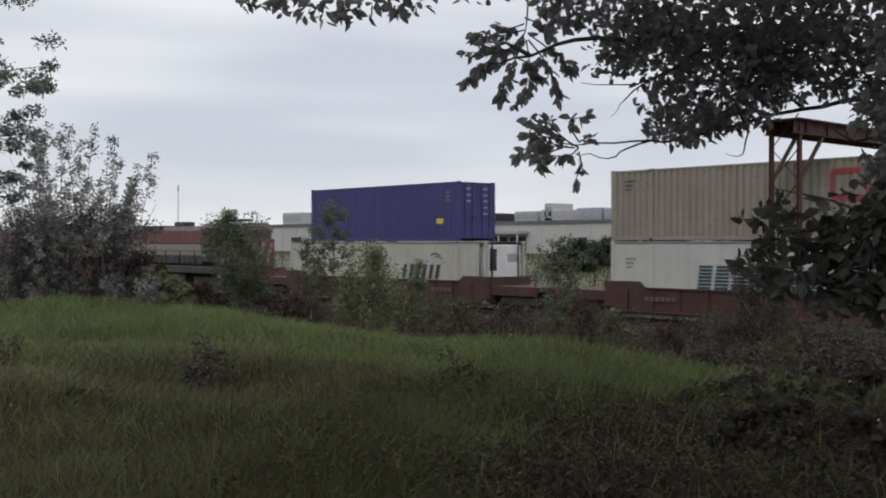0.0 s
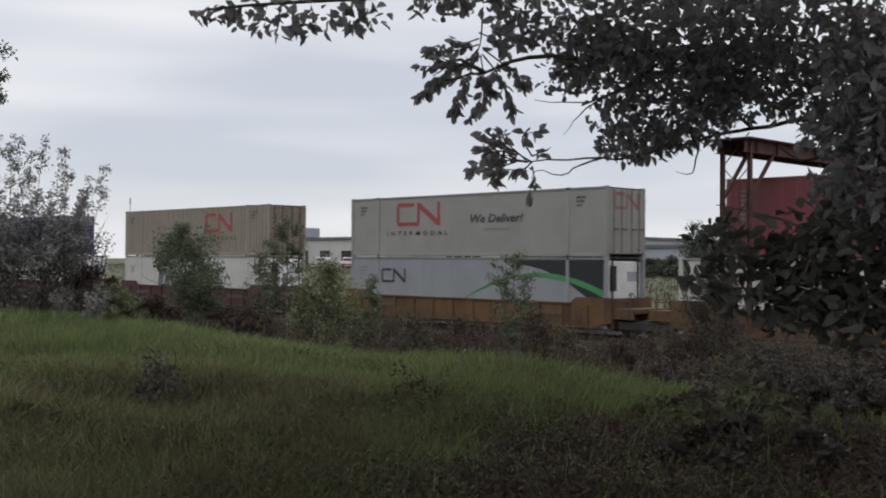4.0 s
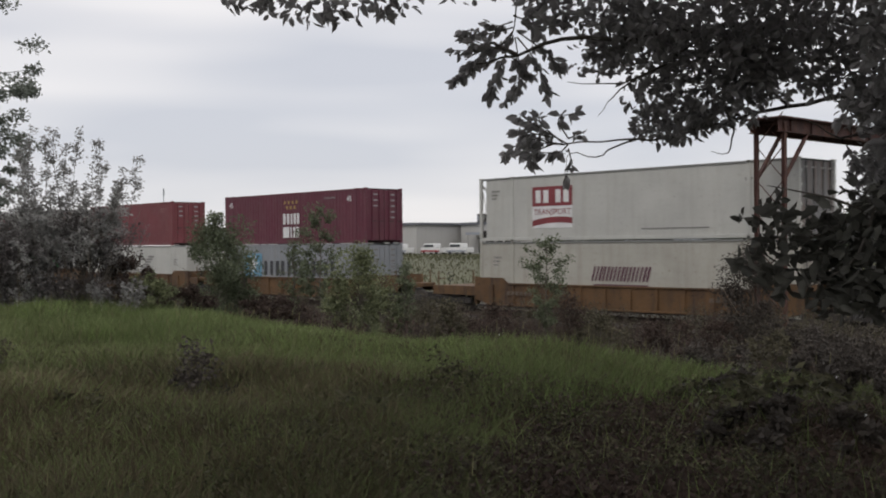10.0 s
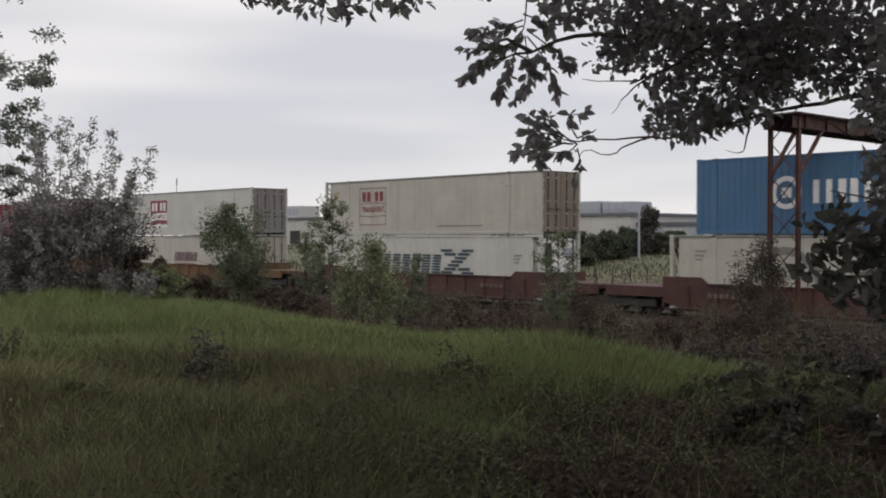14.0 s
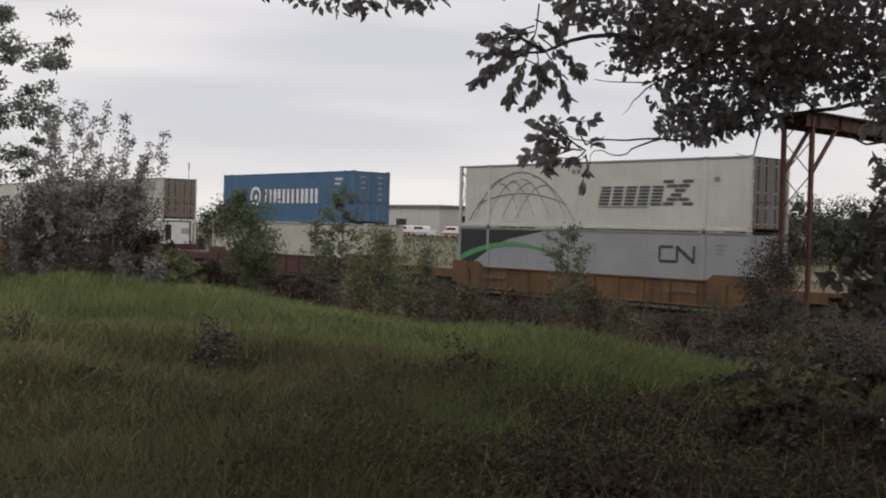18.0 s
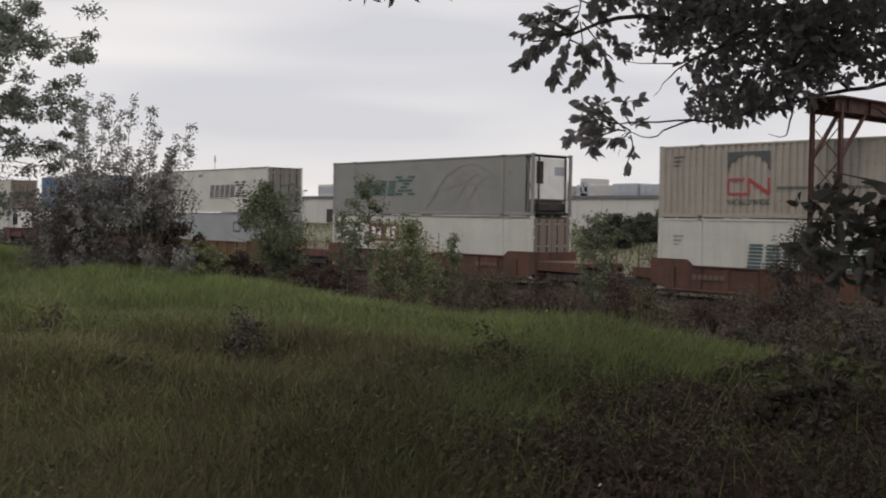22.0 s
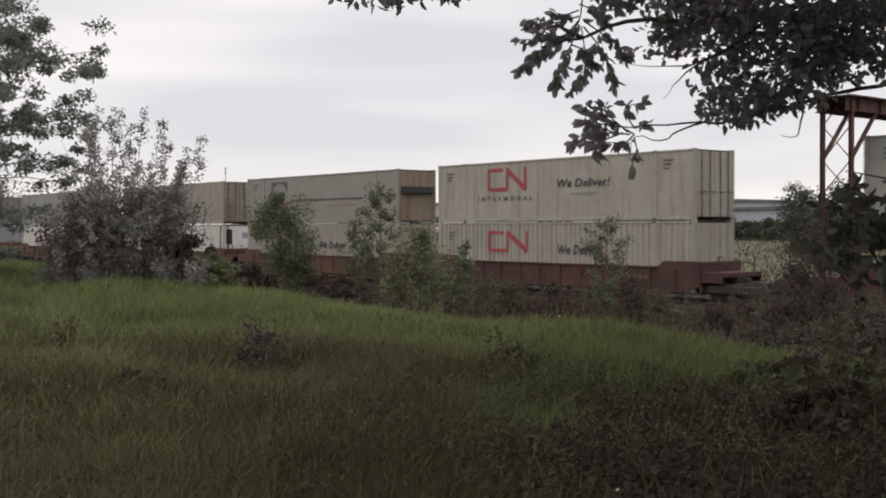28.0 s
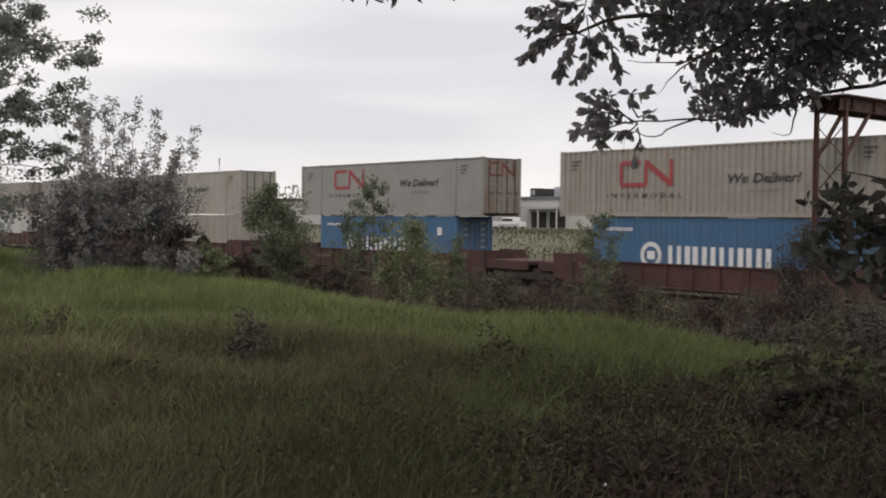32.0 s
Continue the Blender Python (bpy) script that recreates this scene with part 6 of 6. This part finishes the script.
def locomotive(label):
    """A six-axle diesel engine, centred on x = 0, its cab to the left."""
    ob = thing("locomotive", label, "locomotive", None, "engines of the train")
    part("frame", one(-11, 11, -1.5, 1.5, 1.25, 1.7, 0.03), P_BLACK, ob)
    part("hood", one(-6.2, 10.4, -1.0, 1.0, 1.7, 4.3, 0.3), P_LHOOD, ob, "dark engine hood")
    part("hood_stripe", one(-6.1, 10.0, -1.02, 1.02, 3.2, 4.0), P_LRED, ob, "dull red band on the hood")
    part("hood_base", one(-6.1, 9.9, -1.02, 1.02, 2.3, 3.1), P_LWHITE, ob, "dull cream band on the hood")
    part("hood_end", one(6.9, 10.43, -1.04, 1.04, 1.72, 3.45, 0.06), P_LRED, ob, "red rear end of the hood")
    for k in range(4):
        for y in (-1.045, 1.045):
            flat("slanted_stripe", [rect(7.5 + k * 0.75, 7.85 + k * 0.75, 1.9, 3.3, -0.5)], y, P_LWHITE, ob)
    for k in range(3):
        raw("slanted_stripe", [(10.435, a, z) for a, z in ((-0.9 + 0.6 * k, 1.9), (-0.65 + 0.6 * k, 1.9), (-0.25 + 0.6 * k, 3.2), (-0.5 + 0.6 * k, 3.2))], [(0, 1, 2, 3)], P_LWHITE, ob)
    part("radiator", one(5.0, 10.2, -1.25, 1.25, 3.5, 4.45, 0.35), P_LHOOD, ob)
    for k in range(3):
        part("roof_fan", rod(bmesh.new(), (5.8 + k * 1.4, 0, 4.55), (5.8 + k * 1.4, 0, 4.7), 0.55, 0.5, 16), P_BLACK, ob)
    part("exhaust", one(0.2, 1.6, -0.4, 0.4, 4.3, 4.62, 0.04), P_BLACK, ob)
    for k in range(4):
        part("dynamic_brake_box", one(-5.6 + k * 1.3, -4.6 + k * 1.3, -1.06, 1.06, 3.9, 4.38, 0.04), P_BLACK, ob)
    for k in range(14):
        part("hood_door", one(-5.7 + k * 0.78, -5.05 + k * 0.78, -1.035, -1.02, 1.85, 2.4), P_BLACK, ob)
    cab = part("cab", one(-9.2, -6.2, -1.48, 1.48, 1.7, 4.45, 0.1), P_LRED, ob, "red cab")
    for a in (-8.9, -7.6):
        part("cab_window", one(a, a + 1.0, -1.5, 1.5, 3.1, 3.8), M_GLASS, cab)
    part("nose", one(-10.6, -9.2, -0.9, 0.9, 1.7, 3.5, 0.15), P_LRED, ob, "red nose")
    part("fuel_tank", one(-3.2, 3.2, -1.35, 1.35, 0.35, 1.25, 0.15), P_BLACK, ob)
    for s in (-1, 1):
        part("pilot", one(s * 11 - 0.06, s * 11 + 0.06, -1.4, 1.4, 0.2, 1.6), P_LRED, ob)
        part("coupler", one(min(s * 11, s * 11.6), max(s * 11, s * 11.6), -0.14, 0.14, 0.72, 1.0), M_DARKSTEEL, ob)
        tr = part("truck_frame", box(one(s * 7 - 2.6, s * 7 + 2.6, -1.25, -1.05, 0.4, 1.0, 0.05), s * 7 - 2.6, s * 7 + 2.6, 1.05, 1.25, 0.4, 1.0, 0.05), M_DARKSTEEL, ob)
        for dx in (-2, 0, 2):
            for y in (-0.82, 0.69):
                part("wheel", rod(bmesh.new(), (s * 7 + dx, y, 0.51), (s * 7 + dx, y + 0.13, 0.51), 0.51, 0.51, 20), M_GRIMY, tr)
        for y in (-1.46, 1.42):
            r = part("handrail", one(-10.8, 10.8, y, y + 0.04, 2.65, 2.69), P_BLACK, ob)
            for k in range(12):
                part("rail_post", one(-10.7 + k * 1.94, -10.66 + k * 1.94, y, y + 0.04, 1.7, 2.65), P_BLACK, r)
    return ob


ROLLING = []


def roll(ob, x, z):
    """Notes where a piece of the train stands at the start."""
    ob.matrix_basis = pose(x, TRACK_Y, z)
    ROLLING.append((ob, x, z))


def stack(car_x, car_label, car_paint, car_len, lower, upper, trucks=(True, True), shift=0.0):
    roll(well_car(car_label, car_paint, car_len, trucks), car_x, 0.0)
    roll(lower, car_x - lower["length"] / 2, 0.375)
    roll(upper, car_x - upper["length"] / 2 + shift, 0.375 + 2.88 + 0.012)


G_UP, G_LO = "upper containers of the train", "lower containers of the train"
roll(locomotive("black, red and white diesel locomotive hauling a freight train"), -68.4, 0.0)
roll(locomotive("leading red and black diesel locomotive of a freight train"), -91.8, 0.0)
BRN, YEL, ORG = "rust-brown well car under stacked containers", "ochre yellow rusty well car under stacked containers", "orange-brown rusty well car under stacked containers"
stack(-44.77, BRN, P_BROWN, 23.3,
      container("cream container with a dark emblem, lower of two", 53, P_CREAM, "plate", "reefer", marks=m_bird, group=G_LO),
      container("violet-blue ribbed container on a cream one", 40, P_BLUE, "fine", marks=m_violet, group=G_UP))
stack(-21.23, BRN, P_BROWN, 23.3,
      container("white container with striped navy emblem, lower of two", 53, P_WHITE, "plate", "reefer", marks=m_track(), group=G_LO),
      container("beige ribbed container with red emblem on a white one", 53, P_BEIGE, "corr", end_wall=P_DOORT, marks=m_intermodal(9.74, 2.8, None, 1.38), group=G_UP))
stack(2.12, YEL, P_YELLOW, 19.5,
      container("blue-grey container with green swoosh, lower of two", 53, P_BGREY, "plate", "reefer", marks=m_swoosh(True), group=G_LO),
      container("light grey container with red emblem and slogan", 53, P_GREY, "plate", doors_bar=P_DOORT, marks=m_intermodal(3.44, 3.0, 8.42, on_doors=K_PINK), group=G_UP), (True, True))
stack(21.65, YEL, P_YELLOW, 19.5,
      container("white container with striped grey emblem, lower of two", 53, P_WHITE, "plate", marks=m_track(4.25, K_FAINT), left_end="frame", group=G_LO),
      container("red ribbed container on a white one", 40, P_RED, "fine", marks=m_box_red, group=G_UP), (False, True))
stack(41.21, YEL, P_YELLOW, 19.5,
      container("blue-grey container with star emblem, lower of two", 45, P_BGREY, "fine", marks=m_star, group=G_LO),
      container("maroon ribbed container with white emblem", 45, P_MAROON, "fine", marks=m_square_word, group=G_UP), (False, True))
stack(64.6, YEL, P_YELLOW, 23.3,
      container("cream container with dark script, lower of two", 53, P_CREAM, "plate", end_wall=P_WORN, marks=m_script, group=G_LO),
      container("white container with crimson panel", 53, P_WHITE, "plate", end_wall=P_DOORG, marks=m_hr(True, 3.3), left_end="frame", group=G_UP))
stack(88.28, BRN, P_BROWN, 23.3,
      container("white ribbed container with striped navy emblem, lower of two", 53, P_WHITE, "rib", "reefer", marks=m_track(4.25, K_NAVY), group=G_LO),
      container("cream container with framed crimson emblem and brown doors", 53, P_CREAM, "plate", end_wall=P_DOORB, marks=m_hr(False, 3.05), left_end="frame", group=G_UP))
stack(111.3, BRN, P_BROWN, 23.3,
      container("dull cream container with arched dark mark, lower of two", 53, P_CREAM, "plate", marks=m_arch, left_end="frame", group=G_LO),
      container("sky-blue ribbed container with white emblem", 45, P_HBLUE, "fine", doors_bar=K_FAINT, marks=m_blue_word, group=G_UP))
stack(134.78, ORG, P_YELLOW, 23.3,
      container("blue-grey container with dark green field and swoosh", 53, P_BGREY, "plate", marks=m_swoosh(False), group=G_LO),
      container("white container with globe lines and grimy grey doors", 53, P_WHITE, "plate", end_wall=P_DOORG, marks=m_globe(False), left_end="frame", group=G_UP))
stack(158.15, ORG, P_RUSTY, 23.3,
      container("white container with crimson panel, lower of two", 53, P_WHITE, "plate", end_wall=P_DOORB, marks=m_hr_low, left_end="frame", group=G_LO),
      container("grey container with green stripes and cooling unit", 53, P_MGREY, "plate", "reefer", marks=m_globe(True), group=G_UP))
stack(181.57, ORG, P_RUSTY, 19.5,
      container("white ribbed container with striped teal emblem, lower of two", 53, P_WHITE, "rib", "reefer", marks=m_track(4.25, K_TEAL), group=G_LO),
      container("beige ribbed container with arch and red emblem", 53, P_SAND, "corr", end_wall=P_DOORL, marks=m_worldwide(3.3, 0.87, 1.2), group=G_UP))
stack(201.08, ORG, P_RUSTY, 19.5,
      container("white ribbed container with red emblem and slogan", 53, P_DULL, "corr", marks=m_deliver_low, group=G_LO),
      container("grey container with arch, red emblem and brown end", 53, P_WGREY, "plate", "vent", P_DOORT, marks=m_worldwide(3.0, 0.9, 1.45), group=G_UP), (False, True))
stack(220.6, BRN, P_BROWN, 19.5,
      container("weathered cream ribbed container, lower of two", 53, P_WORN, "corr", marks=m_deliver_low, group=G_LO),
      container("weathered white ribbed container with red emblem and slogan", 53, P_WORN, "rib", end_wall=P_WORN, marks=m_intermodal(3.77, 2.7, 8.45), group=G_UP), (False, True))
stack(243.95, BRN, P_BROWN, 23.3,
      container("sky-blue ribbed container with white emblem, lower of two", 40, P_HBLUE, "fine", doors_bar=K_FAINT, marks=m_blue_low, group=G_LO),
      container("grey container with red emblem, slogan and gridded doors", 53, P_GREY, "plate", end_wall=P_DOORL, marks=m_intermodal(3.45, 2.9, 9.59, on_doors=K_BRICK), group=G_UP))
stack(265.3, BRN, P_BROWN, 19.5,
      container("sky-blue ribbed container with white emblem, lower of two", 40, P_HBLUE, "fine", doors_bar=K_FAINT, marks=m_blue_low, group=G_LO),
      container("beige ribbed container with red emblem and slogan", 53, P_SAND, "corr", marks=m_intermodal(3.49, 2.82, 8.96, 1.25), group=G_UP))


# the bough's sway to the right: seconds, metres
SWAY = ((0, -0.05), (1, 0.0), (2, 0.04), (3, -0.03), (4, -0.05), (5.5, -0.03), (7, -0.01), (8, -0.03), (9, -0.02), (10, 0.0), (11, 0.02), (11.5, -0.04), (12, -0.02), (12.5, 0.12), (13, 0.26), (14, 0.18), (15.5, 0.19), (17, 0.22), (18, 0.27), (19, 0.25), (20, 0.11), (21, 0.02), (23, 0.0), (25, 0.0), (26.5, 0.05), (28, 0.03), (29, 0.06), (30, 0.2), (31, 0.02), (32, 0.02))
# the outer twigs: seconds, metres to the right and up
STIR = ((0, 0, 0), (1, 0.02, 0), (2, 0.02, -0.01), (3, -0.01, -0.06), (4, 0, 0.01), (4.5, 0.01, -0.03), (6.5, -0.02, 0.02), (8, -0.02, 0), (9, 0, 0), (9.5, 0.03, 0), (10, 0.01, 0.01), (11, -0.015, 0), (12, -0.02, 0), (13, -0.02, 0), (14, -0.01, 0), (14.5, 0, 0), (16.5, -0.03, 0), (17, -0.05, -0.01), (18, -0.02, -0.03), (18.5, 0.01, -0.05), (19, 0.025, -0.01), (20, 0.045, 0), (21, 0.055, 0), (22, 0.045, -0.02), (23, 0.07, 0.04), (24, 0.055, 0), (25, 0.06, 0.02), (26, 0.05, 0.03), (26.5, -0.01, -0.01), (28.5, 0.02, -0.02), (29, 0, 0.03), (29.5, 0, -0.04), (30, 0.015, 0), (31, 0.02, 0), (32, 0.06, 0.01))


def motions():
    """The train rolls to the left, slowing a little, and the boughs sway."""
    walk(outer_bough, [(t, pose(s * 0.73, s * 0.68, z)) for t, s, z in STIR])
    walk(bough, [(t, pose(s * 0.87, s * 0.48, -0.12 * s)) for t, s in SWAY])
    for ob, x, z in ROLLING:
        walk(ob, [(t, pose(x + travel(t), TRACK_Y, z)) for t in range(0, 33, 4)])


motions()
